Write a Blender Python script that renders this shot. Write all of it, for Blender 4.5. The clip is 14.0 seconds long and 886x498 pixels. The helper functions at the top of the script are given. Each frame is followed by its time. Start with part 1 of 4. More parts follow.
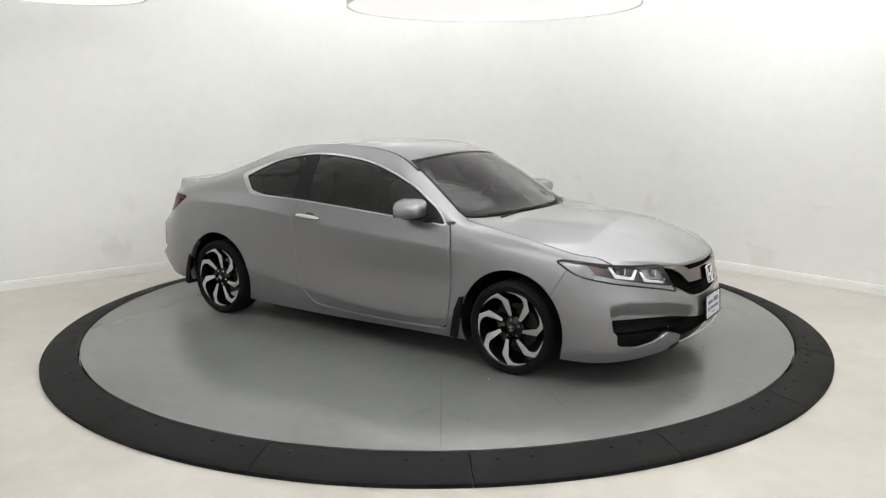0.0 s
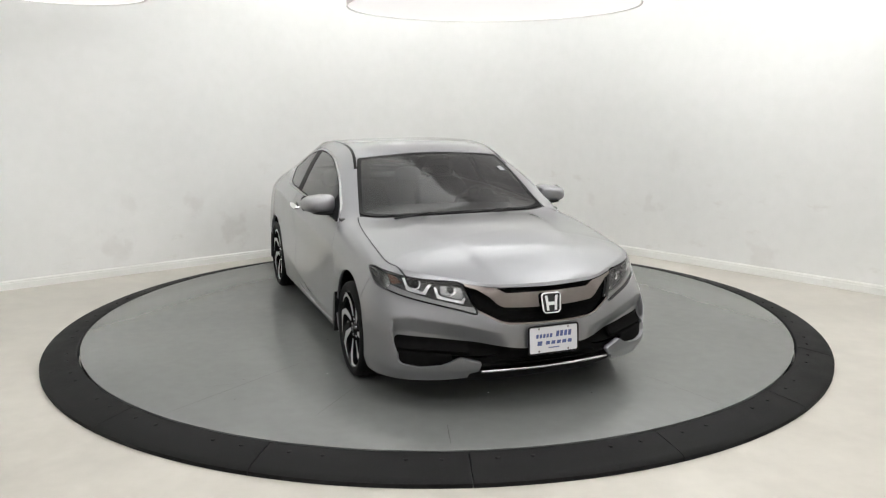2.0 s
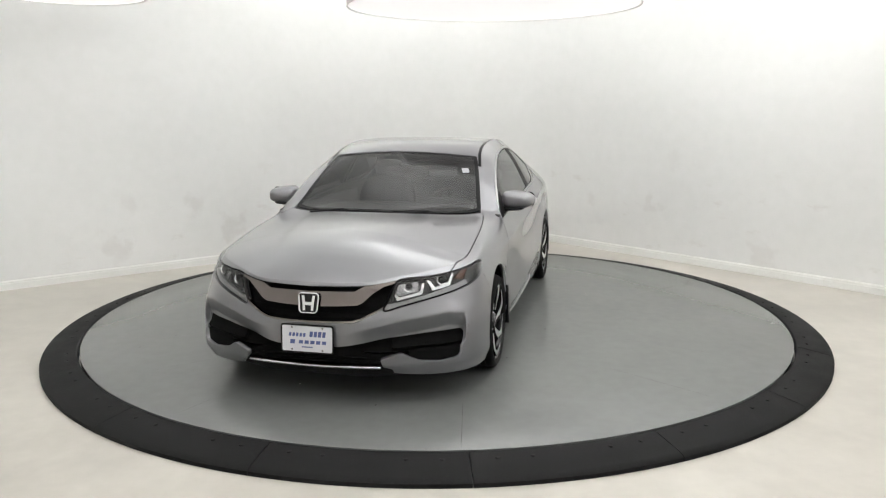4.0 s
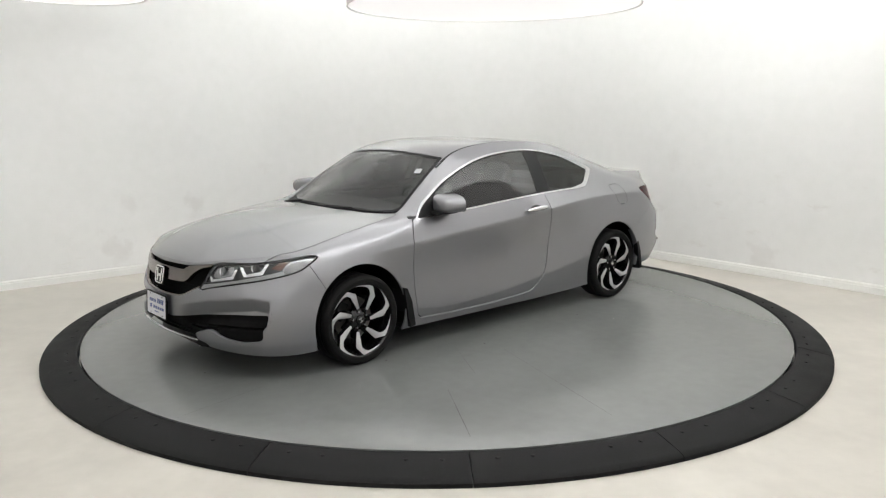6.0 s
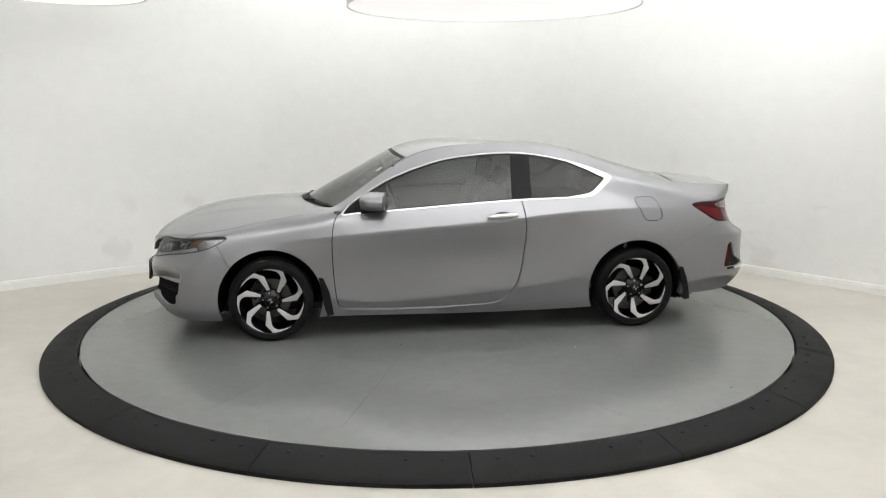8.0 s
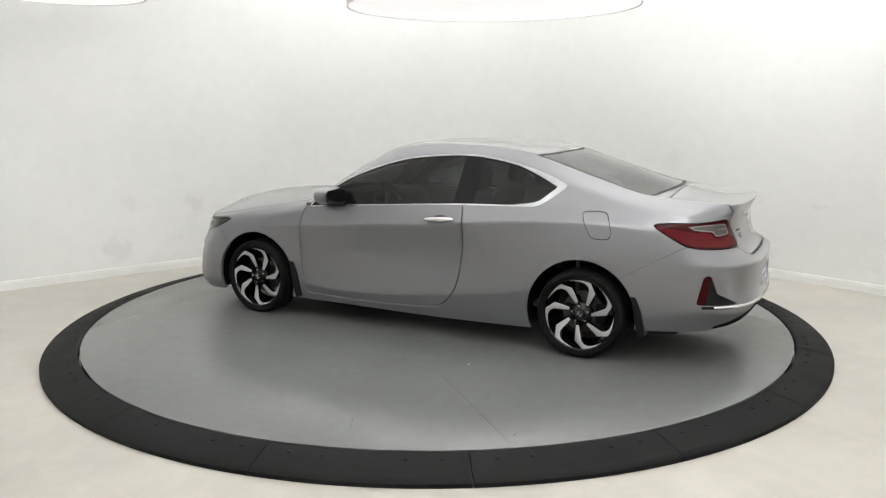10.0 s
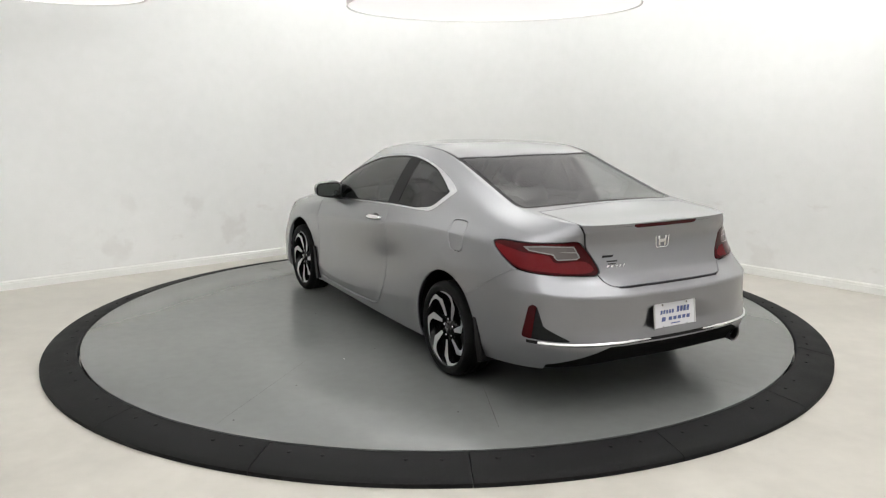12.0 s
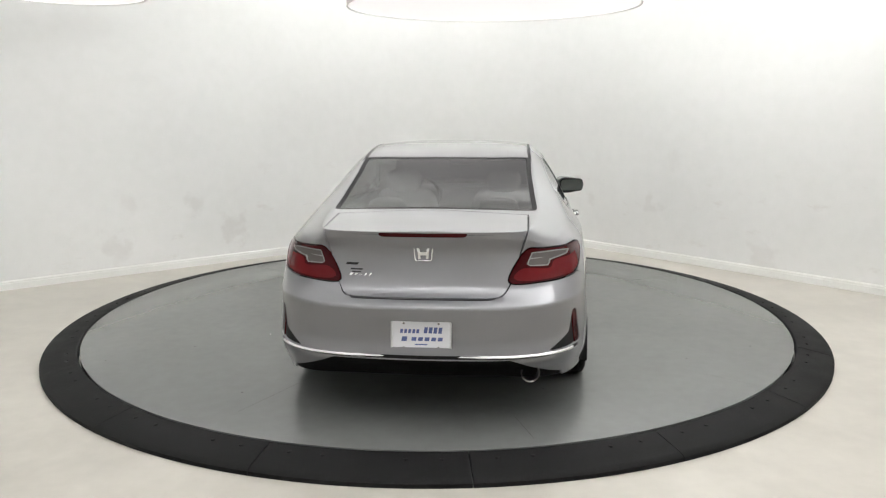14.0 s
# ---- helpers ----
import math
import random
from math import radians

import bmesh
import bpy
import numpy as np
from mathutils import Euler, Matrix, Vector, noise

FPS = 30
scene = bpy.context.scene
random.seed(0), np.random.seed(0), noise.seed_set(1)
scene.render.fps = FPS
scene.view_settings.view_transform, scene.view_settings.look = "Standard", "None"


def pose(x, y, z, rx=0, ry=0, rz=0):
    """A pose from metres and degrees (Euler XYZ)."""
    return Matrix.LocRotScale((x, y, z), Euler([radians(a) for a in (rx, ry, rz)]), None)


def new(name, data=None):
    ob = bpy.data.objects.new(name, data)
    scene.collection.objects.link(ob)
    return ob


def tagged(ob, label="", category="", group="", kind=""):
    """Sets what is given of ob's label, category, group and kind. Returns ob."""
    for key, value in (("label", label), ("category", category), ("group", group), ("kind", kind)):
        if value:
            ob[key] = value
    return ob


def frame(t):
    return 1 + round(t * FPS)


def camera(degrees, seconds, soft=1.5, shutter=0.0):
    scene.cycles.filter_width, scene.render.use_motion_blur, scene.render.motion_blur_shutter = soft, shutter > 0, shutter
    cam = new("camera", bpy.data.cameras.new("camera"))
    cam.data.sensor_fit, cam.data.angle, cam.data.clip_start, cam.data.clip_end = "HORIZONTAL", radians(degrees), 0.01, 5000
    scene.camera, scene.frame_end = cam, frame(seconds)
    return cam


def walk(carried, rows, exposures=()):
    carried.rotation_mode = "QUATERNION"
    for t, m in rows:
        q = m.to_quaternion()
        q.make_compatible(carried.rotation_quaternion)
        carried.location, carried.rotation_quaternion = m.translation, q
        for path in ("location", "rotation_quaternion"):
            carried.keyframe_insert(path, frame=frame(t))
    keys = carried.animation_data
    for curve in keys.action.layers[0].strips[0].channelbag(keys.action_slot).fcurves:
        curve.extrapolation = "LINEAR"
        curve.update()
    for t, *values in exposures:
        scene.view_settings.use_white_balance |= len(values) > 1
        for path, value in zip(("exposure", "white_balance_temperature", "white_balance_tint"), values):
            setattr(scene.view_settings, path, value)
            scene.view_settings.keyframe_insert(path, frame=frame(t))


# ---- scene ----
SECONDS = 14.0
cam = camera(58.51, SECONDS, soft=1.25)
EYE = (0.0, -6.391, 1.686)
VIEW = pose(0, 0, 0, 0, 0, -0.41) @ pose(0, 0, 0, 90 - 10.407, 0, 0) @ pose(0, 0, 0, 0, 0, -0.257)
CAM_POSE = Matrix.Translation(EYE) @ VIEW
walk(cam, [(0.0, CAM_POSE), (SECONDS, CAM_POSE)], exposures=[(0.0, 0.0), (SECONDS, 0.0)])

FLOOR_Z = -0.075          # studio floor; the turntable top is z = 0
DISC_R, RING_R = 2.721, 2.976


def table_angle(t):
    """The way the car's nose points, in degrees, at t seconds."""
    return -34.94 - 17.27 * t + 0.0034 * t * t


# ---- world ----
world = bpy.data.worlds.new("world")
scene.world = world
world.use_nodes = True
world.node_tree.nodes["Background"].inputs[0].default_value = (1, 1, 1, 1)
world.node_tree.nodes["Background"].inputs[1].default_value = 0.0

UPLIGHT = 7.25           # panels added unseen above the drums throw light up at the white ceiling
FABRIC_GLOW = 0.72


# ---- materials ----
def mat(name, color, rough=0.5, metal=0.0, coat=0.0, ior=1.5, spec=0.5):
    m = bpy.data.materials.new(name)
    m.use_nodes = True
    b = m.node_tree.nodes["Principled BSDF"]
    b.inputs["Base Color"].default_value = (*color, 1)
    b.inputs["Roughness"].default_value = rough
    b.inputs["Metallic"].default_value = metal
    b.inputs["IOR"].default_value = ior
    b.inputs["Specular IOR Level"].default_value = spec
    b.inputs["Coat Weight"].default_value = coat
    b.inputs["Coat Roughness"].default_value = 0.03
    return m


def vary(m, scale, low, high, detail=4.0, rough=None, bump=0.0, bump_scale=None, stretch=(1, 1, 1), second=None):
    """Colour from two noises between low and high; roughness and relief from the same noises."""
    nt = m.node_tree
    b = nt.nodes["Principled BSDF"]
    tc = nt.nodes.new("ShaderNodeTexCoord")
    mp = nt.nodes.new("ShaderNodeMapping")
    mp.inputs["Scale"].default_value = stretch
    nt.links.new(tc.outputs["Object"], mp.inputs["Vector"])
    n1 = nt.nodes.new("ShaderNodeTexNoise")
    n1.inputs["Scale"].default_value = scale
    n1.inputs["Detail"].default_value = detail
    nt.links.new(mp.outputs["Vector"], n1.inputs["Vector"])
    n2 = nt.nodes.new("ShaderNodeTexNoise")
    n2.inputs["Scale"].default_value = second or scale * 14
    n2.inputs["Detail"].default_value = 5
    nt.links.new(mp.outputs["Vector"], n2.inputs["Vector"])
    mix = nt.nodes.new("ShaderNodeMath")
    mix.operation = "MULTIPLY_ADD"
    mix.inputs[1].default_value = 0.35
    nt.links.new(n2.outputs["Fac"], mix.inputs[0])
    sc = nt.nodes.new("ShaderNodeMath")
    sc.operation = "MULTIPLY"
    sc.inputs[1].default_value = 0.65
    nt.links.new(n1.outputs["Fac"], sc.inputs[0])
    nt.links.new(sc.outputs[0], mix.inputs[2])
    ramp = nt.nodes.new("ShaderNodeValToRGB")
    ramp.color_ramp.elements[0].position, ramp.color_ramp.elements[1].position = 0.33, 0.67
    ramp.color_ramp.elements[0].color = (*low, 1)
    ramp.color_ramp.elements[1].color = (*high, 1)
    nt.links.new(mix.outputs[0], ramp.inputs[0])
    nt.links.new(ramp.outputs[0], b.inputs["Base Color"])
    if rough:
        mr = nt.nodes.new("ShaderNodeMapRange")
        mr.inputs["From Min"].default_value, mr.inputs["From Max"].default_value = 0.3, 0.7
        mr.inputs["To Min"].default_value, mr.inputs["To Max"].default_value = rough
        nt.links.new(mix.outputs[0], mr.inputs["Value"])
        nt.links.new(mr.outputs[0], b.inputs["Roughness"])
    if bump:
        n3 = nt.nodes.new("ShaderNodeTexNoise")
        n3.inputs["Scale"].default_value = bump_scale or scale * 20
        n3.inputs["Detail"].default_value = 6
        nt.links.new(mp.outputs["Vector"], n3.inputs["Vector"])
        bp = nt.nodes.new("ShaderNodeBump")
        bp.inputs["Strength"].default_value = 1.0
        bp.inputs["Distance"].default_value = bump
        nt.links.new(n3.outputs["Fac"], bp.inputs["Height"])
        nt.links.new(bp.outputs[0], b.inputs["Normal"])
    return m


M_WALL = vary(mat("white_wall_paint", (0.8, 0.8, 0.79), 0.6), 0.6, (0.78, 0.785, 0.77), (0.84, 0.84, 0.83), bump=0.0006, bump_scale=60)


def add_scuffs(m):
    """Faint brownish rub marks low on the wall."""
    nt = m.node_tree
    b = nt.nodes["Principled BSDF"]
    base = b.inputs["Base Color"].links[0].from_socket
    tc = nt.nodes.new("ShaderNodeTexCoord")
    mp = nt.nodes.new("ShaderNodeMapping")
    mp.inputs["Scale"].default_value = (1, 1, 2.2)
    nt.links.new(tc.outputs["Object"], mp.inputs["Vector"])
    n = nt.nodes.new("ShaderNodeTexNoise")
    n.inputs["Scale"].default_value = 2.1
    n.inputs["Detail"].default_value = 7
    n.inputs["Roughness"].default_value = 0.65
    nt.links.new(mp.outputs["Vector"], n.inputs["Vector"])
    a = nt.nodes.new("ShaderNodeMapRange")
    a.inputs["From Min"].default_value, a.inputs["From Max"].default_value = 0.62, 0.74
    a.inputs["To Max"].default_value = 0.5
    nt.links.new(n.outputs["Fac"], a.inputs["Value"])
    sep = nt.nodes.new("ShaderNodeSeparateXYZ")
    nt.links.new(tc.outputs["Object"], sep.inputs[0])
    h = nt.nodes.new("ShaderNodeMapRange")
    h.inputs["From Min"].default_value, h.inputs["From Max"].default_value = 1.1, 0.8
    nt.links.new(sep.outputs["Z"], h.inputs["Value"])
    mu = nt.nodes.new("ShaderNodeMath")
    mu.operation = "MULTIPLY"
    nt.links.new(a.outputs[0], mu.inputs[0])
    nt.links.new(h.outputs[0], mu.inputs[1])
    mx = nt.nodes.new("ShaderNodeMixRGB")
    mx.inputs[2].default_value = (0.62, 0.59, 0.56, 1)
    nt.links.new(mu.outputs[0], mx.inputs[0])
    nt.links.new(base, mx.inputs[1])
    nt.links.new(mx.outputs[0], b.inputs["Base Color"])


def add_stains(m, spots):
    """Worn patches with ragged edges at given places: x, y, z, radius, strength."""
    nt = m.node_tree
    b = nt.nodes["Principled BSDF"]
    tc = nt.nodes.new("ShaderNodeTexCoord")
    n = nt.nodes.new("ShaderNodeTexNoise")
    n.inputs["Scale"].default_value = 7.0
    n.inputs["Detail"].default_value = 6
    nt.links.new(tc.outputs["Object"], n.inputs["Vector"])
    for x, y, z, radius, strength in spots:
        far = nt.nodes.new("ShaderNodeVectorMath")
        far.operation = "DISTANCE"
        far.inputs[1].default_value = (x, y, z)
        nt.links.new(tc.outputs["Object"], far.inputs[0])
        rag = nt.nodes.new("ShaderNodeMath")
        rag.operation = "MULTIPLY_ADD"
        rag.inputs[1].default_value = radius * 2.4
        nt.links.new(n.outputs["Fac"], rag.inputs[0])
        nt.links.new(far.outputs["Value"], rag.inputs[2])
        f = nt.nodes.new("ShaderNodeMapRange")
        f.interpolation_type = "SMOOTHSTEP"
        f.inputs["From Min"].default_value, f.inputs["From Max"].default_value = radius * 1.9, radius * 1.25
        f.inputs["To Max"].default_value = strength
        nt.links.new(rag.outputs[0], f.inputs["Value"])
        mx = nt.nodes.new("ShaderNodeMixRGB")
        mx.inputs[2].default_value = (0.60, 0.575, 0.555, 1)
        nt.links.new(f.outputs[0], mx.inputs[0])
        nt.links.new(b.inputs["Base Color"].links[0].from_socket, mx.inputs[1])
        nt.links.new(mx.outputs[0], b.inputs["Base Color"])


add_scuffs(M_WALL)
add_stains(M_WALL, [(-3.23, 1.84, 0.64, 0.16, 0.18), (-2.65, 2.28, 0.61, 0.2, 0.28), (-2.31, 2.54, 0.3, 0.3, 0.34), (-3.34, 1.76, 0.25, 0.28, 0.28), (1.89, 3.25, 0.54, 0.15, 0.22), (2.48, 2.58, 0.52, 0.22, 0.26), (2.63, 2.4, 1.04, 0.18, 0.12), (3.35, 1.58, 0.1, 0.3, 0.24)])
M_CEIL = mat("ceiling_paint", (0.8, 0.8, 0.79), 0.7)
M_BASE = vary(mat("baseboard_paint", (0.8, 0.8, 0.78), 0.4), 3, (0.78, 0.78, 0.75), (0.84, 0.84, 0.82))
M_FLOOR = vary(mat("cream_concrete_floor", (0.7, 0.66, 0.58), 0.45), 0.9, (0.47, 0.447, 0.402), (0.61, 0.582, 0.528), rough=(0.35, 0.6), bump=0.0008, bump_scale=9, second=7)
M_DISC = vary(mat("grey_painted_steel", (0.26, 0.265, 0.26), 0.2), 0.8, (0.140, 0.146, 0.142), (0.166, 0.172, 0.168))
M_RUBBER = vary(mat("black_rubber_ring", (0.02, 0.02, 0.02), 0.6, spec=0.12), 5, (0.009, 0.009, 0.0092), (0.016, 0.016, 0.0164), rough=(0.55, 0.75), bump=0.0005, bump_scale=90)
M_SEAM = mat("dark_joint", (0.02, 0.02, 0.02), 0.8)
M_SCRATCH = mat("scuff", (0.028, 0.028, 0.028), 0.45, spec=0.15)
M_CHIP = mat("pale_chip", (0.7, 0.7, 0.68), 0.5)


def glow(name, strength, color):
    m = mat(name, (0.82, 0.81, 0.80), 0.8)
    b = m.node_tree.nodes["Principled BSDF"]
    b.inputs["Emission Color"].default_value = (*color, 1)
    b.inputs["Emission Strength"].default_value = strength
    return m


M_FABRIC = glow("softly_lit_white_fabric", FABRIC_GLOW, (1.0, 0.97, 0.965))
M_UPLIGHT = glow("uplight_panel", UPLIGHT, (0.985, 0.985, 0.985))


# ---- mesh helpers ----
def mesh_from(name, verts, faces, smooth=False):
    me = bpy.data.meshes.new(name)
    me.from_pydata([tuple(v) for v in verts], [], [tuple(f) for f in faces])
    me.update()
    if smooth:
        me.polygons.foreach_set("use_smooth", [True] * len(me.polygons))
    return me


def part(name, bm, material, parent, label="", smooth=True):
    """One mesh object under a thing or under a part, from a bmesh or a mesh."""
    if isinstance(bm, bmesh.types.BMesh):
        me = bpy.data.meshes.new(name)
        bmesh.ops.recalc_face_normals(bm, faces=bm.faces)
        bm.to_mesh(me)
        bm.free()
        if smooth:
            me.polygons.foreach_set("use_smooth", [True] * len(me.polygons))
            me.set_sharp_from_angle(angle=radians(35))
    else:
        me = bm
    me.materials.append(material)
    ob = new(name, me)
    if parent:
        ob.parent = parent
    return tagged(ob, label) if label else ob


def box_bm(size, at=(0, 0, 0), bevel=0.0, segments=2, m=None):
    bm = bmesh.new()
    bmesh.ops.create_cube(bm, size=1, matrix=Matrix.Translation(at) @ Matrix.Diagonal((*size, 1)))
    if bevel:
        bmesh.ops.bevel(bm, geom=bm.edges[:], offset=bevel, segments=segments, affect="EDGES", profile=0.6)
    if m:
        bmesh.ops.transform(bm, matrix=m, verts=bm.verts)
    return bm


def lathe_bm(profile, steps=48, m=None, start=0.0, sweep=2 * math.pi):
    """Turn a profile of (radius, height) about z; the profile is open, ends as given."""
    bm = bmesh.new()
    full = abs(sweep - 2 * math.pi) < 1e-6
    n = steps if full else steps + 1
    rings = []
    for i in range(n):
        a = start + sweep * i / steps
        rings.append([bm.verts.new((r * math.cos(a), r * math.sin(a), z)) for r, z in profile])
    for i in range(steps):
        p, q = rings[i], rings[(i + 1) % n]
        for j in range(len(profile) - 1):
            bm.faces.new((p[j], q[j], q[j + 1], p[j + 1]))
    if not full:
        bm.faces.new(rings[0])
        bm.faces.new(rings[-1][::-1])
    bmesh.ops.remove_doubles(bm, verts=bm.verts, dist=1e-6)
    if m:
        bmesh.ops.transform(bm, matrix=m, verts=bm.verts)
    return bm


# ---- room ----
CORNER = (0.60, 4.72)
CEIL_Z = 4.0


def wall_along(name, pts, label):
    """A wall with its baseboard along a path; the room lies on the path's right hand."""
    p = [Vector(q) for q in pts]
    side = []
    for k in range(len(p)):
        d = p[min(k + 1, len(p) - 1)] - p[max(k - 1, 0)]
        side.append(Vector((-d.y, d.x)).normalized())

    def sweep(prof):
        bm = bmesh.new()
        rows = [[bm.verts.new((q.x + n.x * o, q.y + n.y * o, z)) for o, z in prof] for q, n in zip(p, side)]
        for a, b in zip(rows, rows[1:]):
            for j in range(len(prof)):
                bm.faces.new((a[j], a[(j + 1) % len(prof)], b[(j + 1) % len(prof)], b[j]))
        bm.faces.new(rows[0])
        bm.faces.new(rows[-1][::-1])
        return bm
    w = part(name, sweep([(0, FLOOR_Z), (0, CEIL_Z), (.15, CEIL_Z), (.15, FLOOR_Z)]), M_WALL, None)
    tagged(w, label, "wall", kind="structure")
    f = FLOOR_Z
    b = part("baseboard", sweep([(-.001, f), (-.022, f), (-.022, f + .062), (-.018, f + .066), (-.019, f + .076), (-.012, f + .087), (-.001, f + .090)]), M_BASE, None)
    tagged(b, "white painted baseboard along the foot of the wall", "baseboard", kind="structure")


C = Vector(CORNER)
U = Vector((-math.cos(radians(36.9)), -math.sin(radians(36.9))))      # along the left wall, away from the corner
V = Vector((math.cos(radians(48.8)), -math.sin(radians(48.8))))       # along the right wall
P_L, P_R = C + U * 9.5, C + V * 10.5
P_B = C + U * 9.5 + V * 10.5
BEND = 1.45                                                           # the back corner is rounded
bend_l, bend_r = C + U * BEND, C + V * BEND
arc = []
for k in range(25):
    t = k / 24
    arc.append(bend_l * (1 - t) ** 3 + (bend_l - U * BEND * .58) * 3 * t * (1 - t) ** 2 + (bend_r - V * BEND * .58) * 3 * t * t * (1 - t) + bend_r * t ** 3)
wall_along("wall_north", [P_L, C + U * 5] + arc + [C + V * 5, P_R], "plain white studio wall with a rounded corner, faintly scuffed")
wall_along("wall_east", [P_R, P_B], "plain white painted studio wall")
wall_along("wall_south", [P_B, P_L], "plain white painted studio wall")


def room_sheet(name, z0, z1, material, label, category):
    bm = bmesh.new()
    pts = [C - (U + V) * 0.2, P_R + (V - U) * 0.2, P_B + (U + V) * 0.2, P_L + (U - V) * 0.2]
    lo = [bm.verts.new((p.x, p.y, z0)) for p in pts]
    hi = [bm.verts.new((p.x, p.y, z1)) for p in pts]
    bm.faces.new(lo[::-1])
    bm.faces.new(hi)
    for i in range(4):
        bm.faces.new((lo[i], lo[(i + 1) % 4], hi[(i + 1) % 4], hi[i]))
    return tagged(part(name, bm, material, None, smooth=False), label, category, kind="structure")


room_sheet("floor", FLOOR_Z - 0.2, FLOOR_Z, M_FLOOR, "cream sealed concrete studio floor, faintly stained", "floor")
room_sheet("ceiling", CEIL_Z, CEIL_Z + 0.2, M_CEIL, "plain white ceiling", "ceiling")


# ---- lamps ----
def drum_lamp(x, y, z, r, sag=0.05):
    """A big round uplight: white fabric stretched over a hoop below, an added, unseen light panel above that faces the
    ceiling.
    """
    thing = new("drum_lamp")
    thing.matrix_basis = pose(x, y, z)
    n = 10
    part("fabric", lathe_bm([(r * i / n, -sag * (1 - (i / n) ** 2)) for i in range(n + 1)], 72), M_FABRIC, thing, "sagging white fabric underside")
    part("hoop", lathe_bm([(r + 0.001, -0.012), (r + 0.018, -0.012), (r + 0.018, 0.05), (r + 0.001, 0.05), (r + 0.001, -0.012)], 72), M_CEIL, thing, "white painted round hoop")
    part("light_panel", lathe_bm([(0, 0.035), (r - 0.01, 0.035), (r - 0.01, 0.022), (0, 0.022)], 72), M_UPLIGHT, thing, "glowing panel that faces the ceiling")
    for k in range(3):
        a = k * 2.1
        part("rod", lathe_bm([(0.006, 0.04), (0.006, CEIL_Z - z)], 8, Matrix.Translation((math.cos(a) * r * 0.9, math.sin(a) * r * 0.9, 0))), M_CEIL, thing)
    return tagged(thing, "big round white fabric drum lamp hung under the ceiling", "lamp", "round lamps under the ceiling")


drum_lamp(0.54, 1.37, 2.59, 1.36, 0.03)
drum_lamp(-3.10, 0.64, 2.60, 0.58, 0.02)
# three more drums added out of view, to brighten the right side and front
drum_lamp(3.9, -1.7, 2.66, 1.75)
drum_lamp(-1.8, -4.2, 2.66, 1.35)
drum_lamp(1.7, -4.5, 2.66, 1.6)


# ---- turntable ----
disc = new("turntable_disc")
tagged(disc, "round grey painted steel turntable top, lightly scratched", "turntable")
part("plate", lathe_bm([(0.0, 0.0), (1.0, 0.0), (2.0, 0.0), (DISC_R - 0.006, 0.0), (DISC_R, -0.003), (DISC_R, -0.05), (0.0, -0.05)], 192), M_DISC, disc)

ring = new("turntable_ring")
tagged(ring, "sloping black rubber ramp ring round the turntable, bolted in segments", "ramp ring")
SEGMENTS = 17
for k in range(SEGMENTS):
    mid = radians(-86.9 + 360 / SEGMENTS * k)
    gap = 0.0007
    bm = lathe_bm([(DISC_R + 0.012, FLOOR_Z), (DISC_R + 0.012, -0.006), (DISC_R + 0.018, -0.001), (DISC_R + 0.05, -0.003),
                   (RING_R - 0.035, -0.034), (RING_R - 0.008, -0.046), (RING_R, -0.053), (RING_R, FLOOR_Z), (DISC_R + 0.012, FLOOR_Z)],
                  14, None, mid + gap, 2 * math.pi / SEGMENTS - 2 * gap)
    part("ramp_segment", bm, M_RUBBER, ring)


# ---- car materials ----
def paint_material():
    m = mat("silver_metallic_paint", (0.210, 0.211, 0.226), 0.35, 0.78, coat=1.0)
    nt = m.node_tree
    b = nt.nodes["Principled BSDF"]
    b.inputs["Coat Roughness"].default_value = 0.05
    tc = nt.nodes.new("ShaderNodeTexCoord")
    dust = nt.nodes.new("ShaderNodeTexNoise")
    dust.inputs["Scale"].default_value = 2.5
    dust.inputs["Detail"].default_value = 6
    nt.links.new(tc.outputs["Object"], dust.inputs["Vector"])
    mr = nt.nodes.new("ShaderNodeMapRange")
    mr.inputs["To Min"].default_value, mr.inputs["To Max"].default_value = 0.33, 0.38
    nt.links.new(dust.outputs["Fac"], mr.inputs["Value"])
    nt.links.new(mr.outputs[0], b.inputs["Roughness"])
    return m


def glass_material(name, tint, gloss_rough=0.0, ior=1.5):
    m = bpy.data.materials.new(name)
    m.use_nodes = True
    nt = m.node_tree
    nt.nodes.remove(nt.nodes["Principled BSDF"])
    tr = nt.nodes.new("ShaderNodeBsdfTransparent")
    tr.inputs[0].default_value = (*tint, 1)
    gl = nt.nodes.new("ShaderNodeBsdfGlossy")
    gl.inputs["Roughness"].default_value = gloss_rough
    gl.inputs["Color"].default_value = (1, 1, 1, 1)
    fr = nt.nodes.new("ShaderNodeFresnel")
    fr.inputs["IOR"].default_value = ior
    mx = nt.nodes.new("ShaderNodeMixShader")
    nt.links.new(fr.outputs[0], mx.inputs[0])
    nt.links.new(tr.outputs[0], mx.inputs[1])
    nt.links.new(gl.outputs[0], mx.inputs[2])
    nt.links.new(mx.outputs[0], nt.nodes["Material Output"].inputs["Surface"])
    return m


M_PAINT = paint_material()
M_GLASS = glass_material("tinted_window_glass", (0.25, 0.27, 0.265), 0.08, ior=1.50)
M_REARGLASS = glass_material("heated_rear_glass", (0.17, 0.185, 0.18), 0.15, ior=1.44)
# side glass darkened in its tint for the weaker reflection and dark cabin behind
M_QUARTERGLASS = glass_material("dark_quarter_glass", (0.13, 0.14, 0.138), 0.02, ior=1.36)
M_WSGLASS = glass_material("windscreen_glass", (0.25, 0.27, 0.265), 0.13, ior=1.42)
M_LENS = glass_material("clear_lens", (0.93, 0.94, 0.95))
M_CHROME = mat("chrome", (0.72, 0.72, 0.73), 0.09, 1.0)
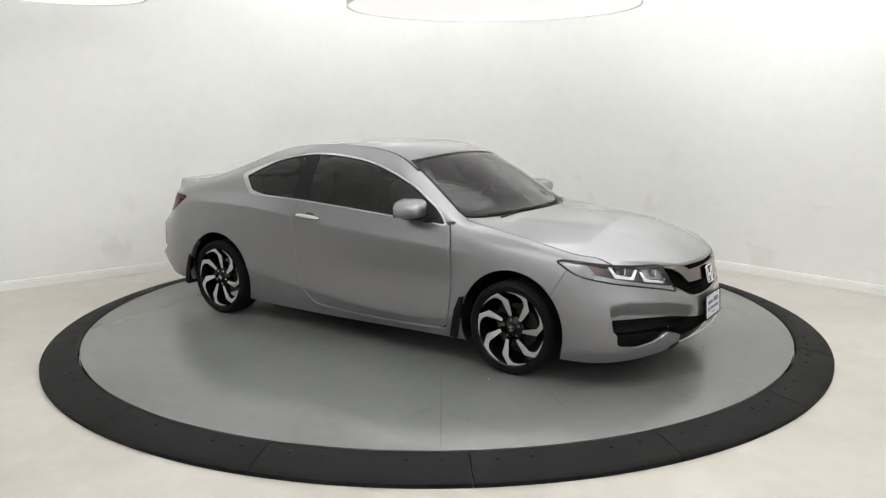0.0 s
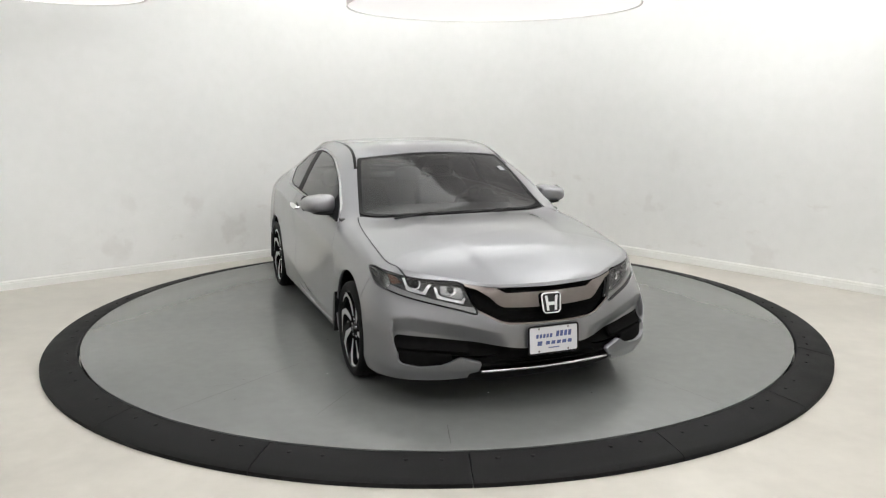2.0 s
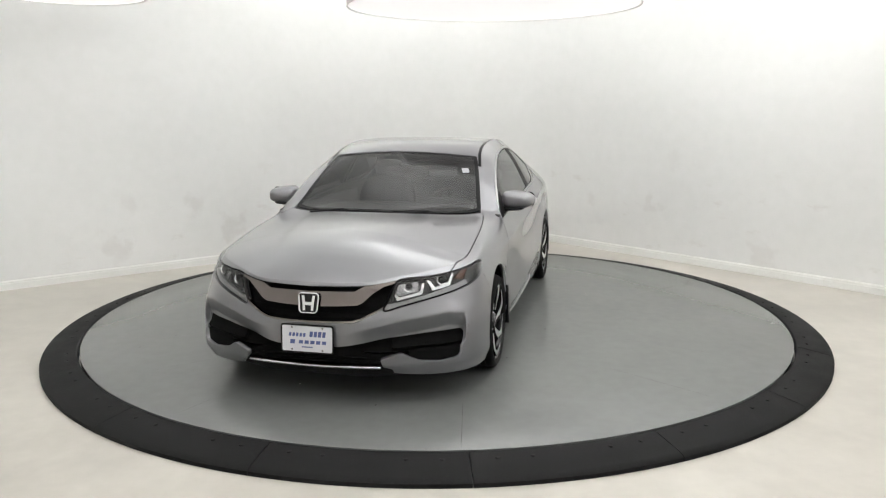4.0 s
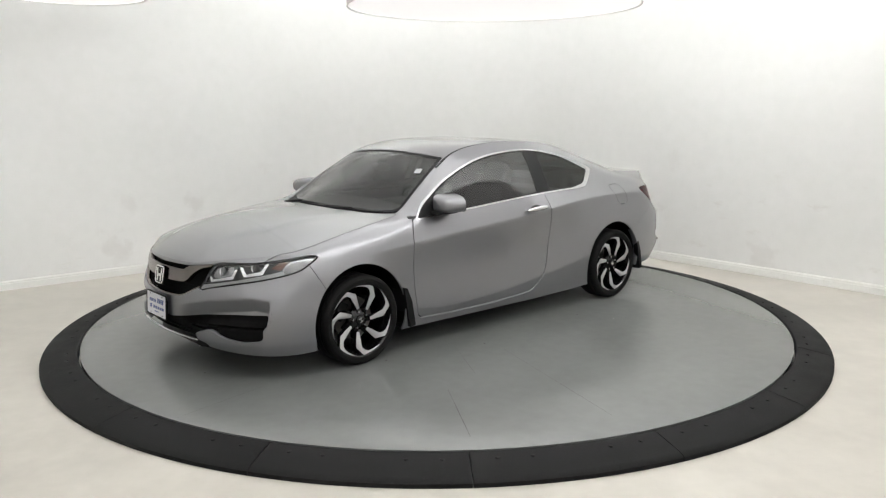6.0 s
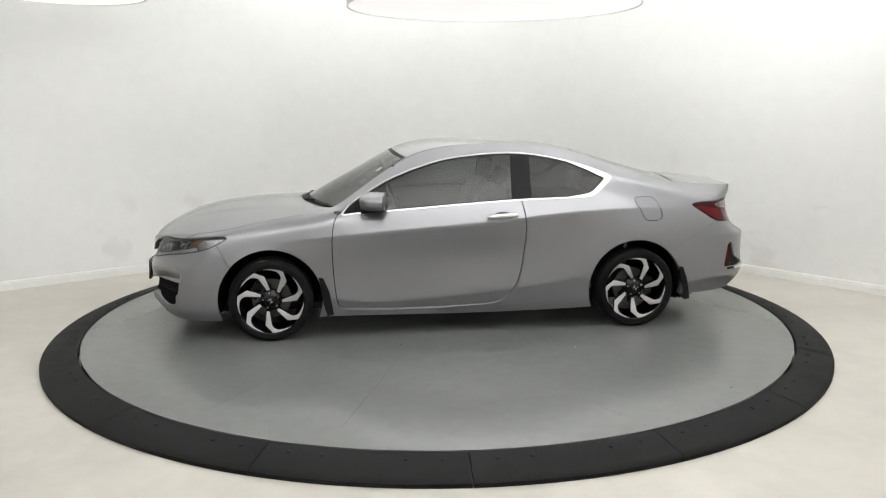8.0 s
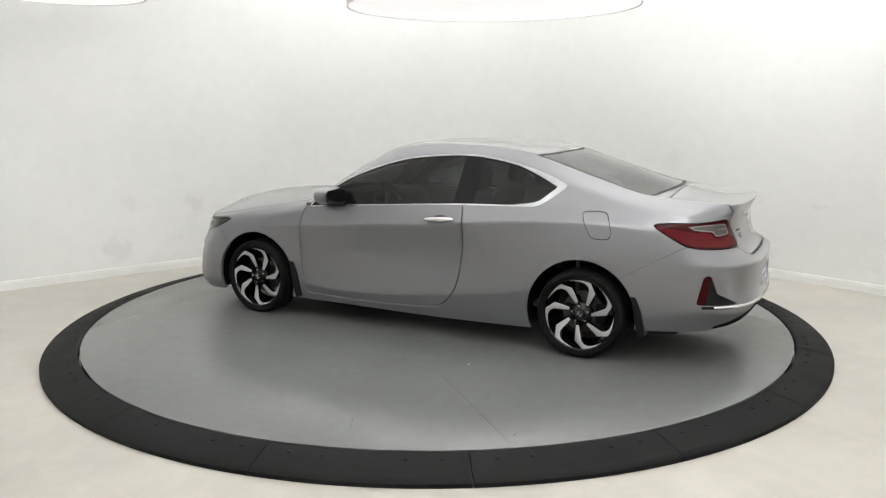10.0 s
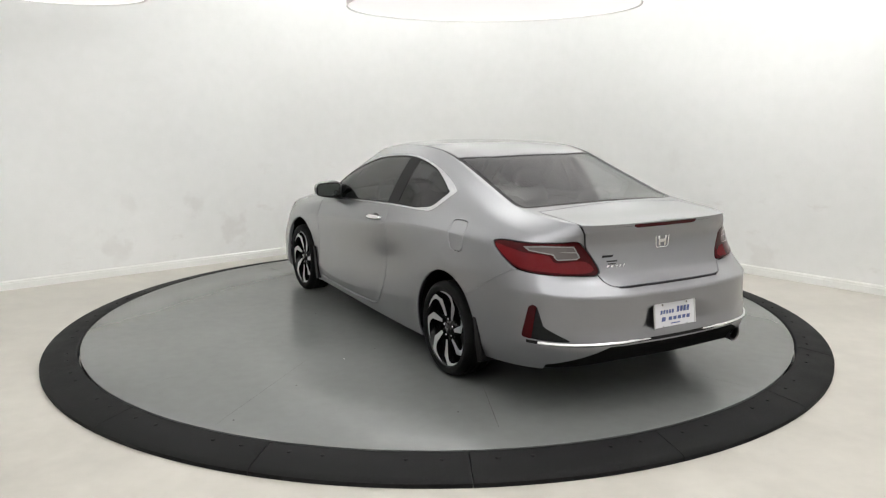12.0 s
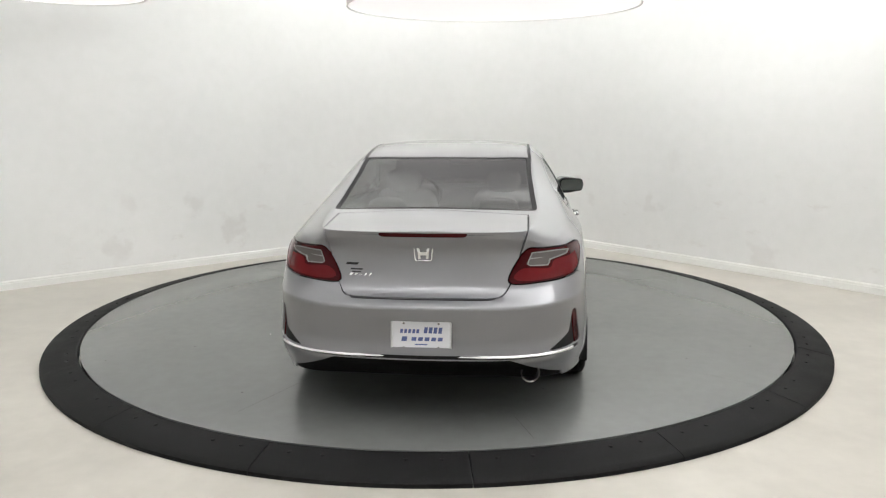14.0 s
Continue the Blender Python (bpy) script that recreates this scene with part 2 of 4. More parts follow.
M_TRIM = mat("bright_window_trim", (0.46, 0.46, 0.47), 0.26, 1.0)
M_DARKCHROME = mat("smoked_chrome", (0.20, 0.178, 0.168), 0.18, 1.0)
M_SATIN = mat("satin_silver", (0.62, 0.62, 0.63), 0.28, 1.0)
M_BLACK = vary(mat("black_plastic", (0.008, 0.008, 0.008), 0.5, spec=0.14), 20, (0.006, 0.006, 0.0065), (0.012, 0.012, 0.0125), rough=(0.42, 0.58))
M_GLOSSBLACK = mat("gloss_black", (0.006, 0.006, 0.0065), 0.2, 0.0, spec=0.4)
M_TYRE = vary(mat("tyre_rubber", (0.006, 0.006, 0.006), 0.65, spec=0.14), 9, (0.004, 0.004, 0.004), (0.009, 0.009, 0.009), rough=(0.6, 0.8))
M_ALLOY = vary(mat("machined_alloy", (0.72, 0.72, 0.73), 0.3, 0.85), 8, (0.52, 0.52, 0.53), (0.57, 0.57, 0.58), rough=(0.30, 0.36))
M_RED = mat("red_lens", (0.105, 0.007, 0.009), 0.12, 0.0, spec=0.14)
M_DARKRED = mat("dark_red_lens", (0.040, 0.003, 0.004), 0.14, 0.0, spec=0.14)
M_AMBER = mat("amber_reflector", (0.16, 0.07, 0.045), 0.15, 0.0, coat=1.0)
M_WHITELENS = mat("clear_ribbed_lens", (0.20, 0.185, 0.185), 0.25, 0.2, coat=1.0)
M_INTERIOR = vary(mat("grey_cloth", (0.05, 0.05, 0.05), 0.9), 4, (0.045, 0.045, 0.045), (0.06, 0.06, 0.06), second=18)
M_DASH = vary(mat("dashboard_vinyl", (0.03, 0.03, 0.032), 0.6), 4, (0.028, 0.028, 0.029), (0.036, 0.036, 0.036), second=18)
M_PLATE = mat("white_plate", (0.66, 0.66, 0.69), 0.35)
M_BLUE = mat("blue_print", (0.08, 0.11, 0.27), 0.5)
M_DISC_STEEL = mat("brake_disc_steel", (0.10, 0.095, 0.09), 0.4, 1.0)
M_MIRROR = mat("mirror_glass", (0.07, 0.078, 0.076), 0.02, 1.0)
M_REFLECTOR = mat("lamp_reflector", (0.30, 0.30, 0.305), 0.2, 0.95)
M_SMOKE = mat("smoked_lens", (0.10, 0.085, 0.083), 0.2, 0.3)
M_SHELL = mat("lamp_shell", (0.035, 0.035, 0.036), 0.4, 0.2)
M_STRIP = mat("lamp_strip", (0.42, 0.42, 0.425), 0.3, 0.4)
M_STEEL = mat("exhaust_steel", (0.20, 0.19, 0.185), 0.3, 1.0)
M_MATT = vary(mat("matt_black_plastic", (0.006, 0.006, 0.006), 0.85, spec=0.06), 18, (0.005, 0.005, 0.005), (0.009, 0.009, 0.009), rough=(0.75, 0.9))
M_STICKER = mat("grey_sticker", (0.30, 0.31, 0.32), 0.5)


# ---- car body: one smooth skin from named lines, cut into panels ----
def pchip(xs, ys, q):
    """Shape-keeping cubic through (xs, ys) at q; xs rises."""
    xs, ys, q = np.asarray(xs, float), np.asarray(ys, float), np.asarray(q, float)
    h = np.diff(xs)
    d = np.diff(ys, axis=0) / (h if ys.ndim == 1 else h[:, None])
    m = np.zeros_like(ys)
    hs = h if ys.ndim == 1 else h[:, None]
    w1, w2 = 2 * hs[1:] + hs[:-1], hs[1:] + 2 * hs[:-1]
    good = d[:-1] * d[1:] > 0
    den = np.where(good, w1 / np.where(good, d[:-1], 1) + w2 / np.where(good, d[1:], 1), 1)
    m[1:-1] = np.where(good, (w1 + w2) / den, 0)
    m[0], m[-1] = d[0], d[-1]
    i = np.clip(np.searchsorted(xs, q, side="right") - 1, 0, len(h) - 1)
    t = (q - xs[i]) / h[i]
    hh = h[i]
    if ys.ndim > 1:
        t, hh = t[:, None], hh[:, None]
    return ((2 * t**3 - 3 * t**2 + 1) * ys[i] + (t**3 - 2 * t**2 + t) * hh * m[i]
            + (-2 * t**3 + 3 * t**2) * ys[i + 1] + (t**3 - t**2) * hh * m[i + 1])


# Each line runs round half the body: nose (from the centre out to x = 1.75), flank, tail (from x = -1.85 to the centre).
NOSE, FLANK, TAIL = {}, {}, {}
NOSE["top"] = [(2.270, 0, .715), (2.235, .30, .716), (2.125, .49, .744), (2.0, .65, .765), (1.86, .745, .778), (1.75, .778, .79)]
NOSE["brow"] = [(2.280, 0, .69), (2.245, .31, .69), (2.14, .51, .712), (2.0, .69, .732), (1.86, .79, .748), (1.75, .828, .762)]
NOSE["belt"] = [(2.290, 0, .65), (2.255, .32, .65), (2.15, .54, .665), (2.0, .715, .68), (1.86, .815, .70), (1.75, .853, .715)]
NOSE["crease"] = [(2.300, 0, .59), (2.265, .33, .59), (2.155, .56, .60), (2.01, .735, .61), (1.87, .840, .625), (1.75, .880, .64)]
NOSE["mid"] = [(2.330, 0, .50), (2.288, .35, .50), (2.175, .58, .50), (2.038, .775, .51), (1.888, .870, .52), (1.75, .898, .53)]
NOSE["low"] = [(2.335, 0, .42), (2.295, .36, .42), (2.18, .60, .42), (2.048, .792, .42), (1.898, .884, .42), (1.75, .910, .42)]
NOSE["sill"] = [(2.325, 0, .27), (2.285, .37, .265), (2.17, .61, .25), (2.048, .800, .25), (1.888, .888, .25), (1.75, .913, .25)]
NOSE["foot"] = [(2.290, 0, .225), (2.25, .37, .215), (2.14, .60, .18), (2.015, .778, .17), (1.877, .860, .165), (1.75, .888, .165)]
FLANK["top"] = [(1.4, .775, .86), (1.1, .752, .908), (.9, .715, .936), (.75, .69, 1.035), (.6, .655, 1.135), (.45, .615, 1.225), (.32, .585, 1.302),
                (.15, .57, 1.352), (-.1, .563, 1.380), (-.4, .56, 1.387), (-.7, .56, 1.370), (-.9, .566, 1.334), (-1.15, .578, 1.254),
                (-1.45, .598, 1.158), (-1.7, .606, 1.086)]
FLANK["brow"] = [(1.4, .82, .832), (1.1, .812, .876), (.9, .803, .915), (.75, .79, .995), (.6, .757, 1.085), (.45, .722, 1.163), (.32, .699, 1.213),
                 (.15, .677, 1.263), (-.1, .657, 1.30), (-.4, .647, 1.313), (-.7, .65, 1.29), (-.9, .665, 1.246), (-1.15, .70, 1.165),
                 (-1.45, .73, 1.085), (-1.7, .737, 1.033)]
FLANK["belt"] = [(1.4, .862, .78), (1.1, .866, .828), (.9, .856, .868), (.75, .847, .898), (.32, .852, .935), (-.1, .85, .96), (-.5, .842, .985),
                 (-.9, .826, .995), (-1.15, .817, .995), (-1.45, .812, .985), (-1.7, .803, .968)]
FLANK["crease"] = [(1.4, .888, .71), (.9, .897, .755), (.576, .905, .78), (.157, .909, .808), (-.28, .909, .838), (-.73, .905, .885), (-.97, .896, .902),
                   (-1.36, .881, .912), (-1.7, .86, .895)]
FLANK["mid"] = [(1.4, .913, .60), (.9, .887, .53), (.3, .885, .54), (-.5, .887, .60), (-1.0, .900, .68), (-1.36, .907, .72), (-1.7, .888, .69)]
FLANK["low"] = [(1.4, .919, .45), (.9, .897, .30), (.58, .90, .268), (.155, .903, .28), (-.29, .903, .325), (-.75, .903, .38), (-1.0, .908, .43),
                (-1.36, .912, .50), (-1.7, .897, .48)]
FLANK["sill"] = [(1.4, .917, .30), (.9, .884, .215), (.3, .880, .200), (-.3, .880, .207), (-1.0, .893, .24), (-1.36, .91, .32), (-1.7, .893, .32)]
FLANK["foot"] = [(1.4, .89, .165), (.9, .872, .165), (.3, .866, .155), (-.3, .866, .15), (-1.0, .88, .165), (-1.36, .89, .2), (-1.7, .872, .232)]
TAIL["top"] = [(-1.85, .60, 1.068), (-2.05, .575, 1.054), (-2.2, .55, 1.044), (-2.274, .49, 1.040), (-2.312, .30, 1.039), (-2.322, 0, 1.039)]
TAIL["brow"] = [(-1.85, .737, 1.005), (-2.03, .705, .978), (-2.15, .625, .968), (-2.262, .51, .996), (-2.305, .30, 1.006), (-2.316, 0, 1.007)]
TAIL["belt"] = [(-1.85, .792, .955), (-2.02, .757, .93), (-2.135, .665, .915), (-2.228, .525, .915), (-2.275, .30, .915), (-2.287, 0, .915)]
TAIL["crease"] = [(-1.85, .845, .87), (-2.03, .80, .815), (-2.17, .70, .775), (-2.262, .545, .762), (-2.305, .31, .76), (-2.315, 0, .76)]
TAIL["mid"] = [(-1.85, .874, .68), (-2.08, .825, .68), (-2.25, .73, .675), (-2.37, .56, .67), (-2.425, .32, .668), (-2.44, 0, .668)]
TAIL["low"] = [(-1.85, .884, .48), (-2.08, .835, .50), (-2.25, .735, .50), (-2.365, .57, .50), (-2.42, .32, .50), (-2.435, 0, .50)]
TAIL["sill"] = [(-1.85, .88, .34), (-2.08, .838, .40), (-2.26, .742, .40), (-2.38, .57, .395), (-2.435, .32, .39), (-2.45, 0, .39)]
TAIL["foot"] = [(-1.85, .855, .238), (-2.05, .80, .245), (-2.22, .70, .255), (-2.33, .55, .275), (-2.38, .32, .29), (-2.395, 0, .29)]
LINES = ["foot", "sill", "low", "mid", "crease", "belt", "brow", "top"]
# the height of the centre line over the length: bonnet, windscreen, roof, rear window, deck
SPINE = [(-2.322, 1.039), (-2.2, 1.051), (-2.0, 1.064), (-1.88, 1.084), (-1.694, 1.132), (-1.4, 1.216), (-1.143, 1.290), (-1.0, 1.329), (-.774, 1.372),
         (-.37, 1.407), (-.1, 1.407), (.122, 1.400), (.337, 1.360), (.42, 1.330), (.557, 1.262), (.79, 1.135), (.975, 1.037), (1.09, .965), (1.14, .948),
         (1.25, .947), (1.48, .942), (1.71, .922), (1.93, .88), (2.05, .84), (2.13, .802), (2.19, .77), (2.24, .738), (2.27, .715)]


def common_steps(knots):
    a = np.array([knots[n] for n in LINES])
    return np.concatenate([[0], np.cumsum(np.linalg.norm(np.diff(a, axis=1), axis=2).mean(0))])


def body_lines():
    sn, st = common_steps(NOSE), common_steps(TAIL)
    s1 = sn[-1]
    s2 = s1 + 3.60
    q = np.concatenate([np.linspace(0, s1, 44)[:-1], np.linspace(s1, s2, 112)[:-1], np.linspace(s2, s2 + st[-1], 44)])
    out = []
    for n in LINES:
        flank = FLANK[n]
        p = np.array([(x, -y, z) for x, y, z in NOSE[n][2:0:-1]] + NOSE[n] + flank + TAIL[n] + [(x, -y, z) for x, y, z in TAIL[n][-2:-4:-1]])
        s = np.concatenate([-sn[2:0:-1], sn, s1 + 1.75 - np.array([k[0] for k in flank]), s2 + st, s2 + 2 * st[-1] - st[-2:-4:-1]])
        c = pchip(s, p, q)
        for _ in range(6):
            c[1:-1] += 0.25 * (c[:-2] + c[2:] - 2 * c[1:-1])
        c[0, 1] = c[-1, 1] = 0
        fine = np.concatenate([np.linspace(0, s1, 108)[:-1], q[43:]])
        out.append(pchip(q, c, fine))
    return np.array(out)                        # lines x stations x 3


def grid_tris(rows, cols):
    i = np.arange(rows * cols).reshape(rows, cols)
    a, b, c, d = i[:-1, :-1].ravel(), i[1:, :-1].ravel(), i[1:, 1:].ravel(), i[:-1, 1:].ravel()
    return np.concatenate([np.stack([a, b, c], 1), np.stack([a, c, d], 1)])


def weld(v, t):
    key = np.round(v, 5)
    _, first, inv = np.unique(key, axis=0, return_index=True, return_inverse=True)
    inv = inv.reshape(-1)
    t = inv[t]
    t = t[(t[:, 0] != t[:, 1]) & (t[:, 1] != t[:, 2]) & (t[:, 0] != t[:, 2])]
    return v[first], t


def vertex_normals(v, t):
    f = np.cross(v[t[:, 1]] - v[t[:, 0]], v[t[:, 2]] - v[t[:, 0]])
    n = np.zeros_like(v)
    for k in range(3):
        np.add.at(n, t[:, k], f)
    return n / np.maximum(np.linalg.norm(n, axis=1), 1e-12)[:, None]


def body_skin():
    """The half skin (y >= 0) as rows of place and normal, with its triangles."""
    lines = body_lines()
    per, grid = 12, []
    stations = lines.shape[1]

    def section(p, joints):
        """A smooth curve up through the lines, with a kink at each joint."""
        s = np.concatenate([[0], np.cumsum(np.maximum(np.linalg.norm(np.diff(p, axis=0), axis=1), 1e-4))])
        out = []
        ends = [0, *joints, len(p) - 1]
        for a, b in zip(ends, ends[1:]):
            q = np.concatenate([np.linspace(s[j], s[j + 1], per + 1)[:-1] for j in range(a, b)])
            out.append(pchip(s[a:b + 1], p[a:b + 1], q))
        return np.concatenate(out + [p[-1:]])

    ease = lambda t: np.clip(t, 0, 1) ** 2 * (3 - 2 * np.clip(t, 0, 1))
    for i in range(stations):
        p = lines[:, i]
        soft = section(p, ())
        for _ in range(2):
            soft[1:-1] += 0.2 * (soft[:-2] + soft[2:] - 2 * soft[1:-1])
        flank = ease((1.45 - p[3, 0]) / .5) * ease((p[3, 0] + 1.85) / .5)
        tail = ease((-1.75 - p[3, 0]) / .4)
        grid.append(soft * (1 - flank - tail) + section(p, (2, 4)) * flank + section(p, (3, 6)) * tail)
    g = np.array(grid)                          # stations x around x 3
    g[0, :, 1] = g[-1, :, 1] = 0
    # the scoop in the front bumper's corner, over the lamp pocket, and the plate recess behind
    x, y, z = g[..., 0], g[..., 1], g[..., 2]
    corner = (y - x) / math.sqrt(2)
    brow_z = np.interp(y, [.20, .50, .67, .73, .80], [.440, .507, .526, .535, .520])
    scoop = np.clip((brow_z - z) / .085, 0, 1) * ease((z - .335) / .05) * ease((y - .20) / .22) * ease((-.838 - corner + .16 * (z - .40)) / .03) * (x > 1.8)
    g[..., 0] -= 0.064 * scoop
    top = g[:, -1]
    cols = 36
    sx, sz = np.array(SPINE).T
    cap = []
    for p in top:
        w = np.linspace(1, 0, cols)
        yy = p[1] * w
        cowl = np.exp(-((p[0] - 0.95) / 0.28) ** 2)
        xe = np.clip(p[0] + 0.23 * (yy / 0.72) ** 2 * cowl, -2.322, 2.27)
        tail = np.clip((-1.45 - p[0]) / .25, 0, 1) * np.clip((p[0] + 2.2) / .25, 0, 1)
        xe = np.clip(xe - 0.10 * (yy / 0.6) ** 2 * tail, -2.322, 2.27)
        zc = pchip(sx, sz, xe)
        power = 2.0 + 1.2 * math.exp(-((p[0] + .35) / .75) ** 4)
        z = p[2] + (zc - p[2]) * (1 - w ** power)
        ridge = 0.30 + .18 * np.clip((2.2 - p[0]) / 1.1, 0, 1)
        if p[0] > 1.0:
            z = z + .009 * np.clip((2.25 - p[0]) / .25, 0, 1) * np.clip((p[0] - 1.0) / .3, 0, 1) / (1 + np.exp((yy - ridge) / .014))
        cap.append(np.stack([np.full(cols, p[0]), yy, z], 1))
    cap = np.array(cap)
    for _ in range(4):
        cap[1:-1, 1:, 2] += 0.25 * (cap[:-2, 1:, 2] + cap[2:, 1:, 2] - 2 * cap[1:-1, 1:, 2])
    n1 = g.shape[0] * g.shape[1]
    v = np.concatenate([g.reshape(-1, 3), cap.reshape(-1, 3)])
    t = np.concatenate([grid_tris(*g.shape[:2]), grid_tris(*cap.shape[:2]) + n1])
    v, t = weld(v, t)
    full = np.concatenate([v, v * [1, -1, 1]])
    ft = np.concatenate([t, t[:, ::-1] + len(v)])
    fv, ft2 = weld(full, ft)
    n = vertex_normals(fv, ft2)
    look_up = {tuple(k): i for i, k in enumerate(np.round(fv, 5))}
    idx = [look_up[tuple(k)] for k in np.round(v, 5)]
    nn = n[idx]
    mid = np.argmin(np.abs(v[:, 0]) + np.abs(v[:, 2] - .5) - v[:, 1])
    if nn[mid, 1] < 0:
        nn, t = -nn, t[:, ::-1]
    return np.concatenate([v, nn], 1), t


def split(mesh, phi):
    """Cut a skin along phi = 0. Returns the pieces where phi is below and above nought."""
    a, t = mesh
    f = phi(a[:, :3]) if callable(phi) else phi
    f = np.where(np.abs(f) < 2e-5, np.where(f < 0, -2e-5, 2e-5), f)
    s = f[t] < 0
    k = s.sum(1)
    mixed = (k == 1) | (k == 2)
    tm, sm, km = t[mixed], s[mixed], k[mixed]
    lone = np.where(km == 1, sm.argmax(1), (~sm).argmax(1))
    r = np.arange(len(tm))
    p, q, w = tm[r, lone], tm[r, (lone + 1) % 3], tm[r, (lone + 2) % 3]
    e = np.sort(np.concatenate([np.stack([p, q], 1), np.stack([p, w], 1)]), axis=1)
    ue, inv = np.unique(e, axis=0, return_inverse=True)
    inv = inv.reshape(-1)
    if len(ue):
        fa, fb = f[ue[:, 0]], f[ue[:, 1]]
        u = (fa / (fa - fb))[:, None]
        newv = a[ue[:, 0]] * (1 - u) + a[ue[:, 1]] * u
    else:
        newv = np.zeros((0, 6))
    pq, pw = inv[:len(tm)] + len(a), inv[len(tm):] + len(a)
    tip = np.stack([p, pq, pw], 1)
    rest = np.concatenate([np.stack([pq, q, w], 1), np.stack([pq, w, pw], 1)])
    lone_in = km == 1
    two = np.concatenate([lone_in, lone_in])
    inside = np.concatenate([t[k == 3], tip[lone_in], rest[~two]])
    outside = np.concatenate([t[k == 0], tip[~lone_in], rest[two]])
    av = np.concatenate([a, newv])
    return compact(av, inside), compact(av, outside)


def compact(a, t):
    used, inv = np.unique(t, return_inverse=True)
    return a[used], inv.reshape(-1, 3)


def joined(*meshes):
    out, tris, n = [], [], 0
    for a, t in meshes:
        out.append(a)
        tris.append(t + n)
        n += len(a)
    return np.concatenate(out), np.concatenate(tris)


def flipped(mesh):
    a, t = mesh
    return a * [1, -1, 1, 1, -1, 1], t[:, ::-1]


def both(mesh):
    """A half and its mirror image, welded along the centre line."""
    half = mesh[0].copy()
    half[np.abs(half[:, 1]) < 4e-4, 1] = 0
    a, t = joined((half, mesh[1]), flipped((half, mesh[1])))
    _, first, inv = np.unique(np.round(a[:, :3], 5), axis=0, return_index=True, return_inverse=True)
    return a[first], inv.reshape(-1)[t]


def offset(mesh, d):
    a, t = mesh
    b = a.copy()
    b[:, :3] += a[:, 3:] * d
    return b, t


def loop(knots, per=8, closed=True):
    """A smooth outline through knots (centripetal), as points."""
    p = np.array(knots, float)
    n = len(p)
    out = []
    for i in range(n if closed else n - 1):
        if closed:
            p0, p1, p2, p3 = p[(i - 1) % n], p[i], p[(i + 1) % n], p[(i + 2) % n]
        else:
            p0, p1, p2, p3 = p[max(i - 1, 0)], p[i], p[i + 1], p[min(i + 2, n - 1)]
        d = np.sqrt(np.linalg.norm(p2 - p1)) + 1e-6
        d0, d2 = np.sqrt(np.linalg.norm(p1 - p0)) + 1e-6, np.sqrt(np.linalg.norm(p3 - p2)) + 1e-6
        m1 = (p1 - p0) / d0 - (p2 - p0) / (d0 + d) + (p2 - p1) / d if d0 > 1e-3 else (p2 - p1) / d
        m2 = (p2 - p1) / d - (p3 - p1) / (d + d2) + (p3 - p2) / d2 if d2 > 1e-3 else (p2 - p1) / d
        m1, m2 = m1 * d, m2 * d
        for t in np.linspace(0, 1, per, endpoint=False):
            out.append((2 * t**3 - 3 * t**2 + 1) * p1 + (t**3 - 2 * t**2 + t) * m1 + (-2 * t**3 + 3 * t**2) * p2 + (t**3 - t**2) * m2)
    if not closed:
        out.append(p[-1])
    return np.array(out)


def outline_distance(pts, poly, closed=True):
    """Signed distance to a polygon (below nought inside), or plain distance to an open line."""
    best = np.full(len(pts), 1e9)
    inside = np.zeros(len(pts), bool)
    n = len(poly)
    for i in range(n if closed else n - 1):
        a, b = poly[i], poly[(i + 1) % n]
        ab = b - a
        u = np.clip(((pts - a) @ ab) / max(ab @ ab, 1e-12), 0, 1)
        best = np.minimum(best, np.linalg.norm(pts - a - u[:, None] * ab, axis=1))
        if closed and a[1] != b[1]:
            cross = (a[1] > pts[:, 1]) != (b[1] > pts[:, 1])
            inside ^= cross & (pts[:, 0] < (b[0] - a[0]) * (pts[:, 1] - a[1]) / (b[1] - a[1]) + a[0])
    return np.where(inside, -best, best) if closed else best


def side_view(v):
    return v[:, [0, 2]]


def plan_view(v):
    return v[:, [0, 1]]


def front_view(v):
    return v[:, [1, 2]]


def front_corner(v):
    return np.stack([(v[:, 1] - v[:, 0]) / math.sqrt(2), v[:, 2]], 1)


def rear_corner(v):
    return np.stack([(-v[:, 0] - v[:, 1]) / math.sqrt(2), v[:, 2]], 1)


def area(view, knots, only, per=8, smooth=True):
    """A cutter: inside the outline seen in that view, and only where `only` says so."""
    poly = loop(knots, per) if smooth else np.array(knots, float)

    def phi(v):
        d = outline_distance(view(v), poly)
        return np.where(only(v), d, np.abs(d) + 0.02)
    return phi


def grown(phi, d):
    return lambda v: phi(v) - d


GAP = 0.0036


def carve(mesh, phi, gap=GAP):
    """The piece within, and the rest, with a seam between them."""
    inside, rest = split(mesh, phi)
    if gap:
        inside, _ = split(mesh, grown(phi, -gap))
        _, rest = split(mesh, grown(phi, gap))
    return inside, rest


